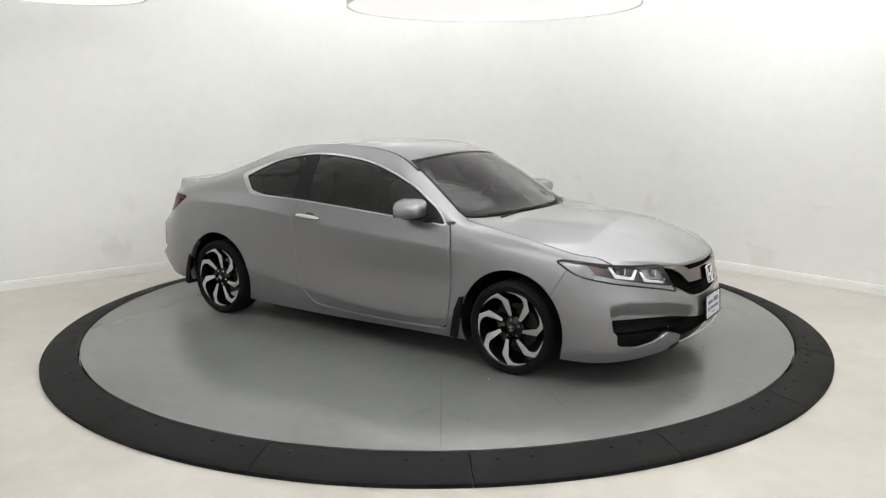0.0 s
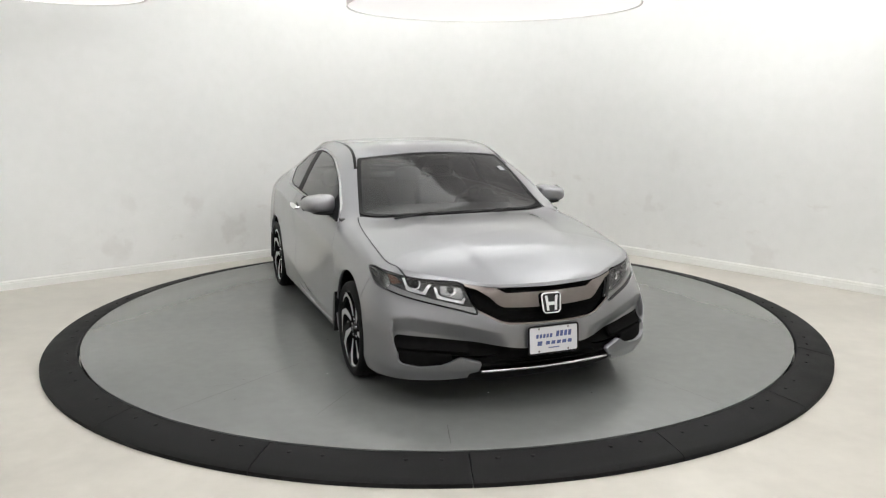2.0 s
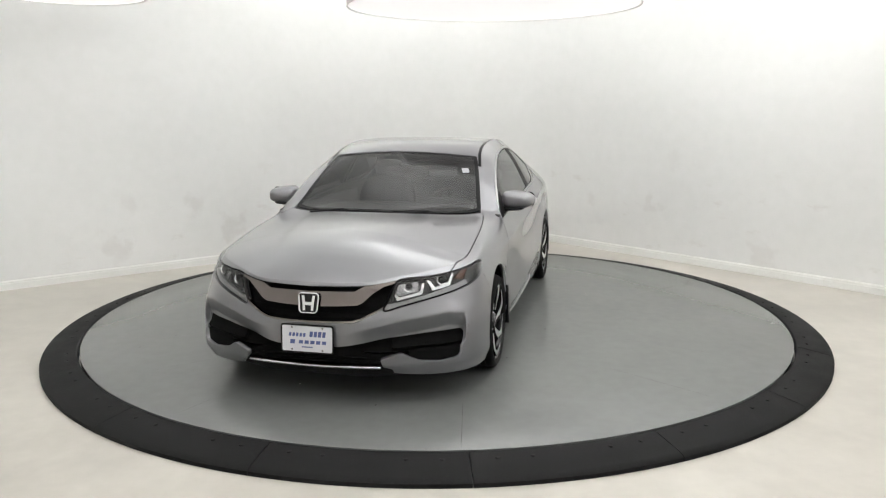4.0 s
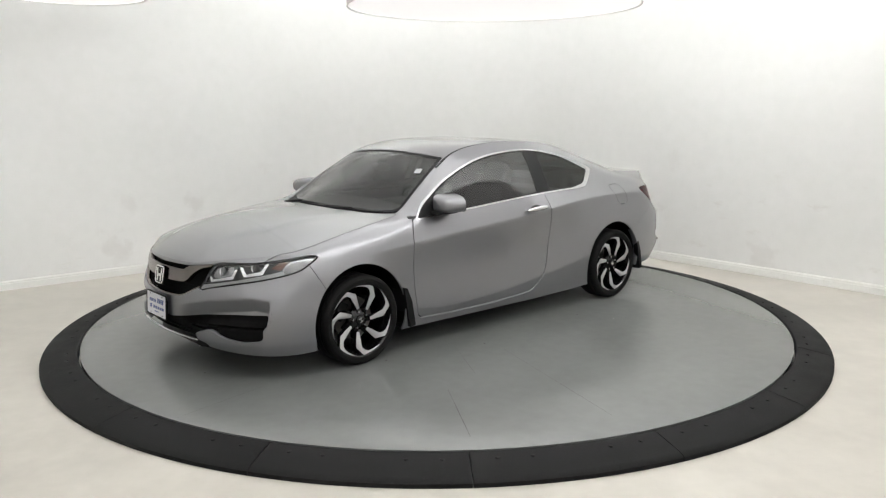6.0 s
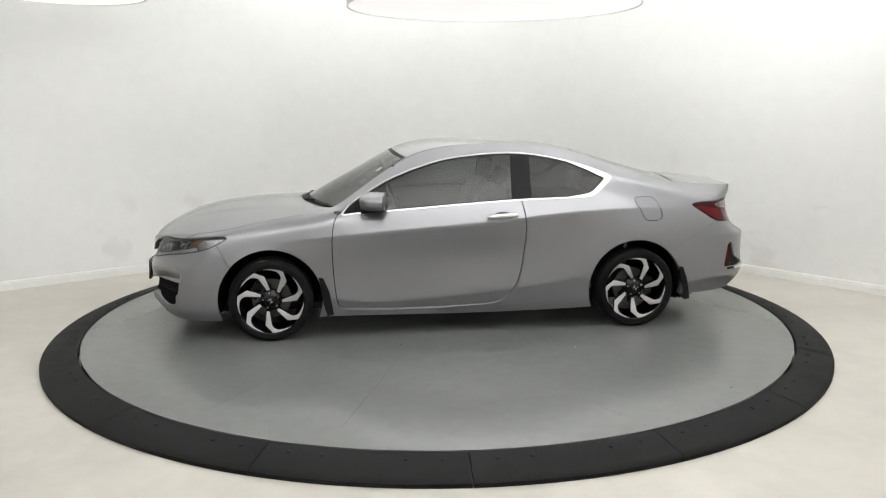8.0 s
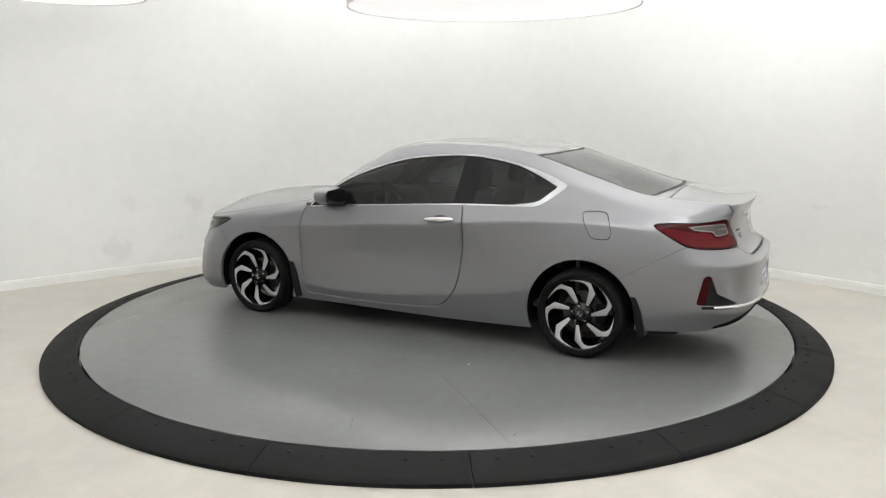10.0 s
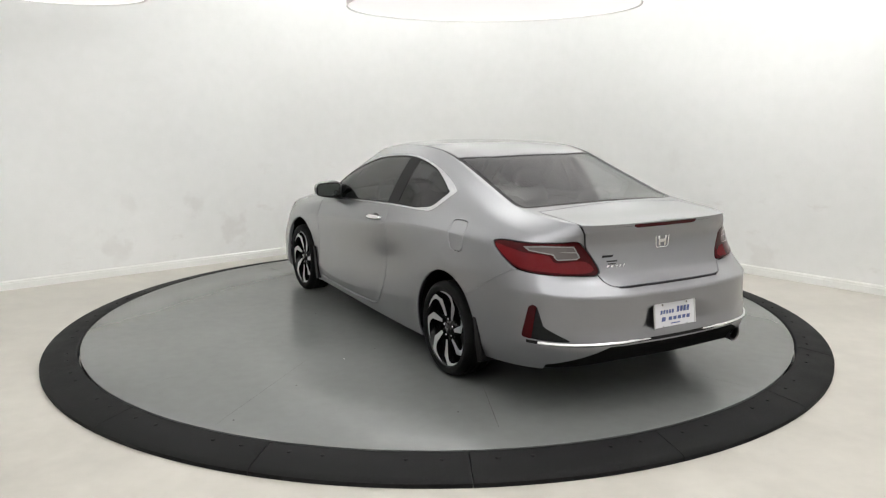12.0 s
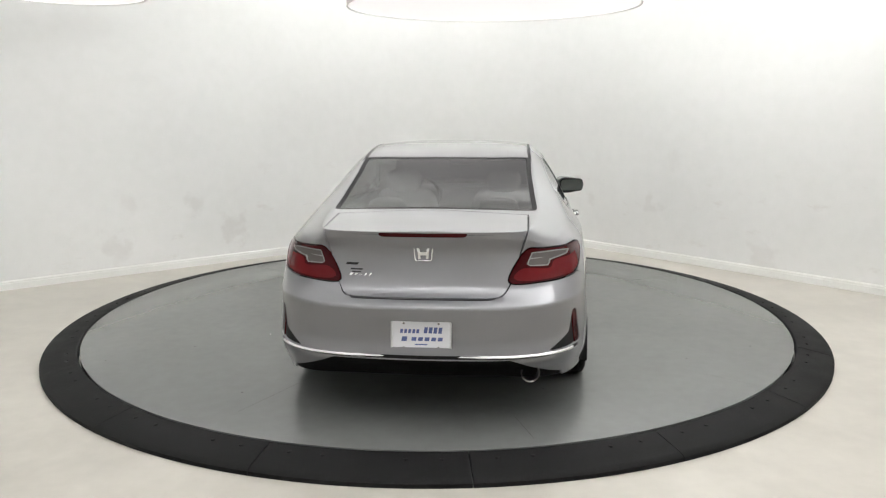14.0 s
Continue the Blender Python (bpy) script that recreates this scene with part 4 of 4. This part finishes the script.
for hx in (HUB_F, HUB_R):
    for side in (1, -1):
        wheel(hx, side)
        m = Matrix.Translation((hx, side * .70, HUB_Z)) @ Matrix.Rotation(radians(-90 * side), 4, "X")
        part("wheel_well", lathe_bm([(.05, -.33), (ARCH + .012, -.33), (ARCH + .012, .17), (ARCH + .005, .17), (ARCH + .005, -.32), (.05, -.32)], 40, m, radians(-90 * side - 105), radians(210)), M_MATT, car, "black wheel arch liner")

# floor pan, so that nothing shows through from below
pan = [(2.20, .30), (2.05, .62), (1.78, .80), (1.72, .62), (1.0, .62), (.98, .84), (-.98, .84), (-1.0, .62), (-1.72, .62), (-1.76, .72), (-1.95, .6)]
pan = pan + [(x, -y) for x, y in pan[::-1]]
part("floor_pan", prism_bm(pan, .05, Matrix.Translation((0, 0, .165))), M_BLACK, car, "black underbody")
for side in (1, -1):
    for prof in ([(1.018, .462), (.985, .455), (.945, .36), (.915, .185), (.962, .175), (.985, .26), (.997, .34)],
                 [(-1.700, .462), (-1.735, .455), (-1.772, .36), (-1.800, .205), (-1.757, .195), (-1.737, .28), (-1.722, .38)]):
        bm = bmesh.new()
        rows = [[bm.verts.new((x, side * y, z)) for x, z in prof] for y in (.77, .910 if prof[0][0] > 0 else .898)]
        for j in range(len(prof)):
            bm.faces.new((rows[0][j], rows[0][(j + 1) % len(prof)], rows[1][(j + 1) % len(prof)], rows[1][j]))
        bm.faces.new(rows[0])
        bm.faces.new(rows[1][::-1])
        bmesh.ops.bevel(bm, geom=bm.edges[:], offset=.004, segments=1, affect="EDGES")
        part("mud_flap", bm, M_BLACK, car, "black plastic mud flap", smooth=False)

# head lamps: a clear lens over a dark shell with chrome, amber and ringed units
def head_unit(side):
    turn = (lambda m: m) if side > 0 else flipped
    base, view = headlamp, front_corner
    lamp = panel("headlamp", turn(offset(base, -.002)), M_LENS, None, "clear-lensed headlamp with chrome and amber units", .004)
    rim, inner = split(base, lambda v: -head_cut(v) - .006)
    panel("lamp_rim", turn(offset(rim, -.006)), M_DASH, lamp, "black lamp edge", .02)
    shell = offset(inner, -.045)
    everywhere = lambda v: v[:, 0] > 0
    amber, inner = split(inner, area(view, [(-.72, .754), (-.775, .748), (-.835, .705), (-.775, .692)], everywhere, smooth=False))
    outer, inner = split(inner, area(view, [(-.56, .78), (-.71, .765), (-.765, .695), (-.75, .665), (-.60, .69)], everywhere, smooth=False))
    strip, inner = split(inner, area(view, [(-1.31, .55), (-1.275, .598), (-1.20, .606), (-1.05, .632), (-.86, .668), (-.76, .69), (-.72, .665), (-.834, .640), (-1.05, .600)], everywhere, smooth=False))
    guide, inner = split(inner, area(view, [(-.845, .735), (-.862, .735), (-.893, .688), (-.985, .670), (-1.012, .712), (-1.030, .712), (-1.002, .654), (-.885, .668)], everywhere, smooth=False))
    hook, inner = split(inner, area(view, [(-1.045, .700), (-1.060, .700), (-1.082, .656), (-1.205, .632), (-1.216, .652), (-1.230, .650), (-1.218, .616), (-1.072, .640)], everywhere, smooth=False))
    bright, inner = split(inner, area(view, [(-1.075, .716), (-1.19, .706), (-1.215, .66), (-1.20, .638), (-1.085, .660)], everywhere, smooth=False))
    panel("light_guide", turn(offset(hook, -.012)), M_CHROME, lamp, "bright light guide", .02)
    panel("amber_reflector", turn(offset(amber, -.022)), M_AMBER, lamp, "amber side reflector", .02)
    panel("side_reflector", turn(offset(outer, -.020)), M_REFLECTOR, lamp, "silver reflector bowl", .02)
    panel("lower_strip", turn(offset(strip, -.014)), M_STRIP, lamp, "silver lower light strip", .02)
    panel("light_guide", turn(offset(guide, -.012)), M_CHROME, lamp, "bright light guide", .02)
    panel("main_reflector", turn(offset(bright, -.030)), M_REFLECTOR, lamp, "silver main beam reflector", .02)
    panel("lamp_shell", turn(shell), M_SHELL, lamp, "dark lamp shell", .0)
    for a, z, r in ((-.940, .703, .030), (-1.145, .684, .026)):
        p, n = at(base, view, a, z)
        n = (n + Vector((.8, 0, 0))).normalized()
        q = p - n * .045
        if side < 0:
            q.y, n.y = -q.y, -n.y
        m = facing(q, n)
        part("projector_ring", lathe_bm([(r * .78, .0), (r * .8, .026), (r, .028), (r * 1.05, .02), (r * 1.05, 0)], 32, m), M_CHROME, lamp, "chrome lamp ring")
        part("projector_lens", lathe_bm([(0, .024), (r * .4, .021), (r * .78, .010)], 24, m), M_GLOSSBLACK, lamp)


def tail_unit(side):
    turn = (lambda m: m) if side > 0 else flipped
    view = rear_corner
    everywhere = lambda v: v[:, 0] < 0
    pane = [(.885, .914), (1.00, .921), (1.165, .922), (1.205, .852), (1.070, .846), (1.058, .874), (.92, .893)]
    white, rest = split(taillamp, area(view, pane, everywhere, smooth=False))
    red, rest = split(rest, area(view, [(.708, .912), (.80, .900), (.90, .882), (1.04, .866), (1.065, .836), (1.225, .840), (1.275, .788), (1.0, .788), (.88, .802), (.80, .84)], everywhere, 5))
    lamp = panel("tail_lamp", turn(offset(rest, .001)), M_DARKRED, None, "dark red tail lamp with a clear reversing lens", .02)
    panel("stop_lens", turn(offset(red, -.001)), M_RED, lamp, "red stop lens", .01)
    core, edge = split(white, lambda v: .006 + area(view, pane, everywhere, smooth=False)(v))
    bar, core = split(core, area(view, [(.96, .900), (1.06, .891), (1.20, .893), (1.20, .886), (1.06, .884), (.96, .894)], everywhere, smooth=False))
    panel("reversing_edge", turn(offset(bar, .0)), M_WHITELENS, lamp, "pale lens rib", .01)
    panel("reversing_lens", turn(offset(core, -.004)), M_SMOKE, lamp, "smoky clear reversing lens", .01)
    panel("reversing_edge", turn(offset(edge, .001)), M_WHITELENS, lamp, "pale lens edge", .01)
    strip, dark = split(reflect, lambda v: view(v)[:, 0] - (.966 + .16 * (v[:, 2] - .5)))
    corner = panel("corner_insert", turn(offset(dark, -.014)), M_BLACK, None, "black bumper corner insert", .0)
    panel("red_reflector", turn(offset(strip, -.006)), M_DARKRED, corner, "dark red reflector strip", .01)


for side in (1, -1):
    head_unit(side)
    tail_unit(side)

# grille wing, mesh bars, chrome strips
WING = [(-.3, .669), (0, .669), (.25, .670), (.275, .684), (.30, .696), (.40, .709), (.462, .718), (.462, .708), (.40, .692), (.345, .655), (.325, .636), (.30, .612), (.27, .596), (.17, .590), (0, .586), (-.3, .586)]
wing, _ = split(grille, area(front_view, WING, lambda v: v[:, 0] > 0, smooth=False))
panel("grille_wing", both(offset(wing, .004)), M_DARKCHROME, label="smoked chrome grille wing", lip=.035)
gr, _ = split(grille, lambda v: np.maximum(-grille_cut(v) - .010, v[:, 2] - .60))
panel("grille_frame", both(offset(gr, -.004)), M_DARKCHROME, label="dark chrome grille frame", lip=.03)
for z in (.525, .548, .571, .640, .685):
    bar, _ = split(offset(grille, -.038), lambda v, z=z: np.abs(v[:, 2] - z) - .0025)
    panel("grille_bar", both(bar), M_MATT, lip=.012)
row = chrome_rear[0][np.abs(chrome_rear[0][:, 2] - .412) < .004]
row = row[np.argsort(row[:, 1])]
ys = np.linspace(.0, row[:, 1].max() - .022, 40)
half = [(np.interp(y, row[:, 1], row[:, 0]) - .001, y, .412) for y in ys]
part("chrome_strip", tube_bm([(x, -y, z) for x, y, z in half[:0:-1]] + half, .0105, 10), M_CHROME, car, "bright chrome rear bumper strip")
panel("strip_seat", both(offset(chrome_rear, -.004)), M_BLACK, label="black seat behind the chrome strip", lip=0)
panel("chrome_lip", both(offset(chrome_front, .006)), M_TRIM, label="thin chrome front lip", lip=.01)
for z in (.272, .298):
    bar, _ = split(offset(intake, -.03), lambda v, z=z: np.maximum(np.abs(v[:, 2] - z) - .005, v[:, 1] - .39))
    panel("intake_bar", both(bar), M_MATT, lip=.02)
fog, _ = split(intake, lambda v: np.maximum(.55 - v[:, 1], v[:, 2] - .352))
fog2, _ = split(intake, lambda v: np.maximum(.45 - v[:, 1], .360 - v[:, 2]))
pair_of("pocket_cover", offset(fog, -.020), M_MATT, "black plastic pocket cover", .02)
pair_of("pocket_brow", offset(fog2, -.008), M_MATT, "black plastic pocket brow", .02)


def h_badge(p, n, w, h, framed, backing):
    m = facing(p, n)
    def trap(s, e=0.0):
        k = .86
        o = []
        for x, y in rounded(w * s - e, h * s - e, h * .16, 4):
            o.append((x * (k + (1 - k) * (y / h + .5)), y))
        return o
    body = part("badge", prism_bm(trap(1.0), .004, m), backing, car, "chrome maker's badge on the body")
    ring = [Vector((x, y, .006)) for x, y in trap(.93)]
    part("badge_ring", tube_bm([m @ q for q in ring], h * .045, 8, True), M_CHROME, body, "chrome badge ring")
    a, b, c = w * .30, w * .20, h * .36
    for s in (1, -1):
        up = [(s * a * .84, -c), (s * b * .62, -c), (s * b * .72, 0), (s * b * .95, c), (s * a * 1.08, c), (s * a * .9, 0)]
        part("badge_upright", prism_bm(up if s > 0 else up[::-1], .010, m, .0015), M_CHROME, body)
    part("badge_bar", prism_bm([(-b, -.012), (b, -.012), (b, .006), (-b, .006)], .009, m), M_CHROME, body)


def licence_plate(p, n, front):
    m = facing(p, n)
    plate = part("licence_plate", prism_bm(rounded(.302, .152, .012), .003, m), M_PLATE, car, "white dealer plate with blue print")
    frame_mat = M_BLACK if front else M_SATIN
    o = [Vector((x, y, .002)) for x, y in rounded(.304, .154, .014)]
    part("plate_frame", tube_bm([m @ q for q in o], .0055, 8, True), frame_mat, plate, "black plate frame" if front else "pale plate frame")
    bars = [(-.102 + .021 * k, .022, .014, .021) for k in range(5)] + [(.022 + .025 * k, .028, .018, .031) for k in range(4)]
    bars += [(-.038 + .034 * k, -.018, .024, .019) for k in range(5)] + [(-.088, -.018, .028, .024), (0, -.046, .065, .006)]
    for x, y, w, h in bars:
        part("print_bar", prism_bm([(x - w / 2, y - h / 2), (x + w / 2, y - h / 2), (x + w / 2 + h * .15, y + h / 2), (x - w / 2 + h * .15, y + h / 2)], .0012, m @ Matrix.Translation((0, 0, .003))), M_BLUE, plate)
    for x in (-.09, .09):
        for y in (.062, -.062):
            part("plate_screw", lathe_bm([(0, .003), (.004, .003), (.006, 0)], 10, m @ Matrix.Translation((x, y, .003))), M_STEEL, plate)
    wide, deep = (.26, .02) if front else (.16, .045)
    part("plate_bracket", box_bm((wide, .09, deep), (0, 0, -deep / 2 - .001), .004, 2, m), M_BLACK, plate, "black plate bracket")
    return plate


h_badge(Vector((2.312, 0, .606)), (1, 0, .18), .126, .116, True, M_GLOSSBLACK)
h_badge(Vector((-2.283, 0, .925)), (-1, 0, -.02), .108, .088, False, M_PAINT)
licence_plate(Vector((2.350, 0, .411)), (1, 0, .06), True)
licence_plate(Vector((-2.412, 0, .518)), (-1, 0, .12), False)
# model script and dealer mark on the boot lid, as plain bars
for y, z, w, h, mm in ((.395, .803, .022, .013, M_CHROME), (.366, .803, .02, .011, M_CHROME), (.342, .803, .02, .011, M_CHROME), (.318, .803, .02, .011, M_CHROME), (.296, .803, .016, .011, M_CHROME), (.276, .805, .018, .016, M_CHROME), (.365, .855, .075, .012, M_BLACK), (.365, .838, .07, .007, M_BLACK), (.36, .825, .055, .005, M_BLACK)):
    p, n = at(bootlid, front_view, y, z)
    part("lettering_bar", prism_bm([(-w / 2, -h / 2), (w / 2 - h, -h / 2), (w / 2, h / 2), (-w / 2 + h * .5, h / 2)], .003, facing(p, n)), mm, car, "small lettering on the boot lid")

# door handles and mirrors
for side, dr in zip((1, -1), doors):
    p, n = at(door, side_view, -.315, .872)
    q = Vector((p.x, p.y * side, p.z))
    m = Matrix.Translation(q) @ Matrix.Rotation(radians(3), 4, "Y")
    part("handle", pebble_bm((.235, .038, .038), 2.6, m @ Matrix.Translation((0, side * .024, .004))), M_CHROME, dr, "chrome door handle")
    for dx in (-.085, .085):
        part("handle_foot", pebble_bm((.035, .05, .026), 2.4, m @ Matrix.Translation((dx, side * .006, 0)), 10, 14), M_CHROME, dr)
    # shade of the hand cup, put in as a flat dark lump
    part("cup_shade", pebble_bm((.115, .010, .062), 2.2, m @ Matrix.Translation((0, side * -.001, .002))), M_DASH, dr, "dark patch for the shade in the hand cup behind the handle")
    mir = new("wing_mirror")
    mir.parent = car
    mm = Matrix.Translation((.585, side * .918, 1.0)) @ Matrix.Rotation(radians(-12 * side), 4, "Z")
    bm = pebble_bm((.25, .215, .124), 3.4, mm)
    bmesh.ops.bisect_plane(bm, geom=bm.verts[:] + bm.edges[:] + bm.faces[:], plane_co=mm @ Vector((-.05, 0, 0)), plane_no=(mm.to_3x3() @ Vector((-1, 0, 0))), clear_outer=True)
    for v in bm.verts:
        u = (v.co.y * side - .918) / .10
        v.co.z += -.012 * u * (1 if v.co.z > 1.0 else -.6)
    part("mirror_shell", bm, M_PAINT, mir, "silver painted mirror shell")
    rim = rounded(.196, .106, .03)
    gm = mm @ Matrix.Translation((-.05, 0, 0)) @ facing((0, 0, 0), (-1, 0, 0))
    part("mirror_rim", prism_bm(rim, .006, gm), M_BLACK, mir, "black mirror rim")
    part("mirror_glass", prism_bm(rounded(.184, .094, .026), .002, gm @ Matrix.Translation((0, 0, .006))), M_MIRROR, mir, "mirror glass")
    part("mirror_base", pebble_bm((.19, .17, .035), 2.8, Matrix.Translation((.615, side * .885, .944)) @ Matrix.Rotation(radians(4 * side), 4, "X")), M_BLACK, mir, "black mirror base")
    part("mirror_arm", tube_bm([(.66, side * .79, .935), (.65, side * .84, .945), (.63, side * .89, .955)], [.030, .024, .022], 12), M_BLACK, mir, "black mirror arm")

# highlight of the sill's top edge as an added painted tube, turned up at its rear end
for side in (1, -1):
    path = []
    for x in np.linspace(.862, -.20, 24):
        path.append((x, side * (.8865 + .002 * math.sin(x * 2)), float(np.interp(-x, [-.862, -.58, -.152, .2], [.2195, .2075, .2035, .2165]))))
    for x, z in ((-.26, .224), (-.30, .236), (-.325, .250)):
        path.append((x, side * .890, z))
    part("sill_highlight", tube_bm(path, [.0035] + [.008] * (len(path) - 2) + [.003], 10), M_PAINT, car)

# wipers, exhaust
top_of = joined(screen, cowl)
for y0, y1 in ((.12, .60), (-.52, .02)):
    path = []
    for k in range(9):
        y = y0 + (y1 - y0) * k / 8
        p, n = at(top_of, plan_view, 1.105 - .235 * (y / .70) ** 2, abs(y))
        path.append((p.x, y, p.z - .004))
    part("wiper_blade", tube_bm(path, .008, 6), M_BLACK, car, "black wiper blade")
    arm = [(path[1][0] + .05, path[1][1] - .05, path[1][2] - .016), (path[3][0] + .02, path[3][1], path[3][2] + .005), (path[4][0], path[4][1], path[4][2] + .006)]
    part("wiper_arm", tube_bm(arm, [.013, .009, .007], 8), M_BLACK, car, "black wiper arm")
ex = Matrix.Translation((-2.25, -.55, .312)) @ Matrix.Rotation(radians(-90), 4, "Y") @ Matrix.Rotation(radians(6), 4, "X")
part("exhaust_pipe", lathe_bm([(.036, -.35), (.042, -.05), (.046, .085), (.050, .10), (.0485, .106), (.043, .10), (.040, 0), (.038, -.2)], 32, ex), M_STEEL, car, "polished steel exhaust tip")

# cabin
part("dashboard", pebble_bm((.62, 1.30, .34), 4, Matrix.Translation((.78, 0, .80))), M_DASH, car, "dark vinyl dashboard")
part("instrument_hood", pebble_bm((.26, .40, .12), 3, Matrix.Translation((.56, .37, .935))), M_DASH, car)
wm = Matrix.Translation((.40, .37, .90)) @ Matrix.Rotation(radians(-65), 4, "Y")
sw = new("steering_wheel")
sw.parent = car
part("wheel_ring", tube_bm([wm @ Vector((.182 * math.cos(k * math.pi / 16), .182 * math.sin(k * math.pi / 16), 0)) for k in range(32)], .015, 8, True), M_DASH, sw, "black steering wheel ring")
part("wheel_boss", pebble_bm((.15, .17, .06), 2.5, wm @ Matrix.Translation((0, 0, .03)), 10, 16), M_DASH, sw)
for a in (0, 180, 270):
    part("wheel_spoke", tube_bm([wm @ Vector((.05 * math.cos(radians(a + 90)), .05 * math.sin(radians(a + 90)), .02)), wm @ Vector((.18 * math.cos(radians(a + 90)), .18 * math.sin(radians(a + 90)), 0))], .013, 8), M_DASH, sw)


def seat(x, y, w, back_h, name="front_seat"):
    st = new(name)
    st.parent = car
    part("cushion", pebble_bm((.54, w, .20), 3.5, pose(x + .22, y, .46, 0, -6)), M_INTERIOR, st, "dark grey cloth cushion")
    part("backrest", pebble_bm((.17, w, back_h), 3.5, pose(x - .11, y, .46 + back_h / 2, 0, -18)), M_INTERIOR, st, "dark grey cloth backrest")
    heads = (y,) if w < 1 else (y - .36, y + .36)
    for hy in heads:
        part("headrest", pebble_bm((.11, .26, .17), 3, pose(x - .11 - back_h * .21, hy, .46 + back_h + .045, 0, -14)), M_INTERIOR, st, "dark grey headrest")
    return st


seat(-.18, .37, .50, .62)
seat(-.18, -.37, .50, .62)
seat(-1.02, 0, 1.20, .50, "rear_bench")
part("bulkhead", box_bm((.03, 1.56, .74), (-1.31, 0, .60), .008), M_DASH, car, "dark panel behind the rear bench")
part("parcel_shelf", box_bm((.62, 1.44, .03), (-1.55, 0, .985), .008), M_DASH, car, "dark parcel shelf")
part("cabin_floor", box_bm((2.6, 1.5, .04), (-.3, 0, .30), .01), M_DASH, car)
for side in (1, -1):
    part("door_card", box_bm((1.6, .05, .62), (.1, side * .80, .62), .02), M_DASH, car, "dark inner door card")
    part("sun_visor", box_bm((.13, .36, .015), (.30, side * .34, 1.285), .006, 2), M_INTERIOR, car)
part("rear_view_mirror", pebble_bm((.035, .23, .065), 3, pose(.50, 0, 1.205, 0, 12)), M_BLACK, car, "black rear-view mirror")
part("mirror_stalk", tube_bm([(.50, 0, 1.22), (.535, 0, 1.25)], .010, 8), M_BLACK, car)
p, n = at(screen, plan_view, .56, .515)
part("sticker", prism_bm(rounded(.05, .055, .004), .001, facing(Vector(p) + Vector(n) * .001, n)), M_STICKER, car, "small pale windscreen sticker")

# marks on the turntable: scratches, wheel scuffs, chips
rng = random.Random(5)


def scratch(x0, y0, x1, y1, wd, material):
    h = math.atan2(y1 - y0, x1 - x0)
    bm = bmesh.new()
    rows = []
    for j in range(9):
        u = j / 8
        x, y = x0 + (x1 - x0) * u, y0 + (y1 - y0) * u
        w = wd * (.35 + .65 * math.sin(math.pi * (.08 + .84 * u))) * rng.uniform(.7, 1.2)
        rows.append((bm.verts.new((x - w * math.sin(h), y + w * math.cos(h), .0006)), bm.verts.new((x + w * math.sin(h), y - w * math.cos(h), .0006))))
    for a, b in zip(rows, rows[1:]):
        bm.faces.new((a[0], a[1], b[1], b[0]))
    part("scratch", bm, material, disc, smooth=False)


for x0, y0, x1, y1, wd in ((.55, -1.85, .50, -1.36, .0020), (.92, -1.28, 1.55, -2.20, .0028), (1.99, .64, 2.59, .76, .0018), (1.20, 1.44, 1.58, 2.03, .0022), (2.27, -.80, 2.50, -.87, .0018),
                           (1.89, -1.43, 1.53, -1.11, .0018), (-.57, 1.24, -1.54, 2.19, .0022), (.66, .97, .90, 1.38, .0018), (-.10, .63, -.38, 1.26, .0024), (-1.72, .62, -2.31, .88, .0022),
                           (.38, 1.12, .81, 2.35, .0026), (-2.25, -.66, -2.53, -.76, .0016), (-1.35, -1.71, -1.63, -2.11, .0018)):
    scratch(x0, y0, x1, y1, wd * .85, M_SCRATCH)
for k in range(8):
    a, r, h, n = rng.uniform(0, 6.28), rng.uniform(.9, 2.4), rng.uniform(0, 3.14), rng.choice((.05, .1, .2))
    scratch(r * math.cos(a), r * math.sin(a), r * math.cos(a) + n * math.cos(h), r * math.sin(a) + n * math.sin(h), .0016, M_SCRATCH)
for k in range(30):
    a, r = rng.uniform(0, 6.28), rng.uniform(.5, 2.68)
    s = rng.uniform(.003, .007)
    part("chip", prism_bm([(s * rng.uniform(.5, 1.4) * math.cos(j * 1.05), s * rng.uniform(.5, 1.4) * math.sin(j * 1.05)) for j in range(6)], .0012, Matrix.Translation((r * math.cos(a), r * math.sin(a), 0))), M_SEAM if rng.random() < .8 else M_CHIP, disc, smooth=False)
# bolts of the ring
for k in range(SEGMENTS):
    for f in (.13, .30, .70, .87):
        a = radians(-86.9 + 360 / SEGMENTS * (k + f))
        r = DISC_R + .085
        part("bolt", lathe_bm([(0, .004), (.008, .0035), (.012, 0), (.012, -.004)], 10, Matrix.Translation((r * math.cos(a), r * math.sin(a), -.0085))), M_RUBBER, ring)


def motions():
    spin, ride = [], []
    for k in range(57):
        t = k * 0.25
        turn = pose(0, 0, 0, 0, 0, table_angle(t))
        spin.append((t, turn))
        ride.append((t, turn @ pose(-0.066, -0.176, 0)))
    walk(disc, spin)
    walk(car, ride)


motions()
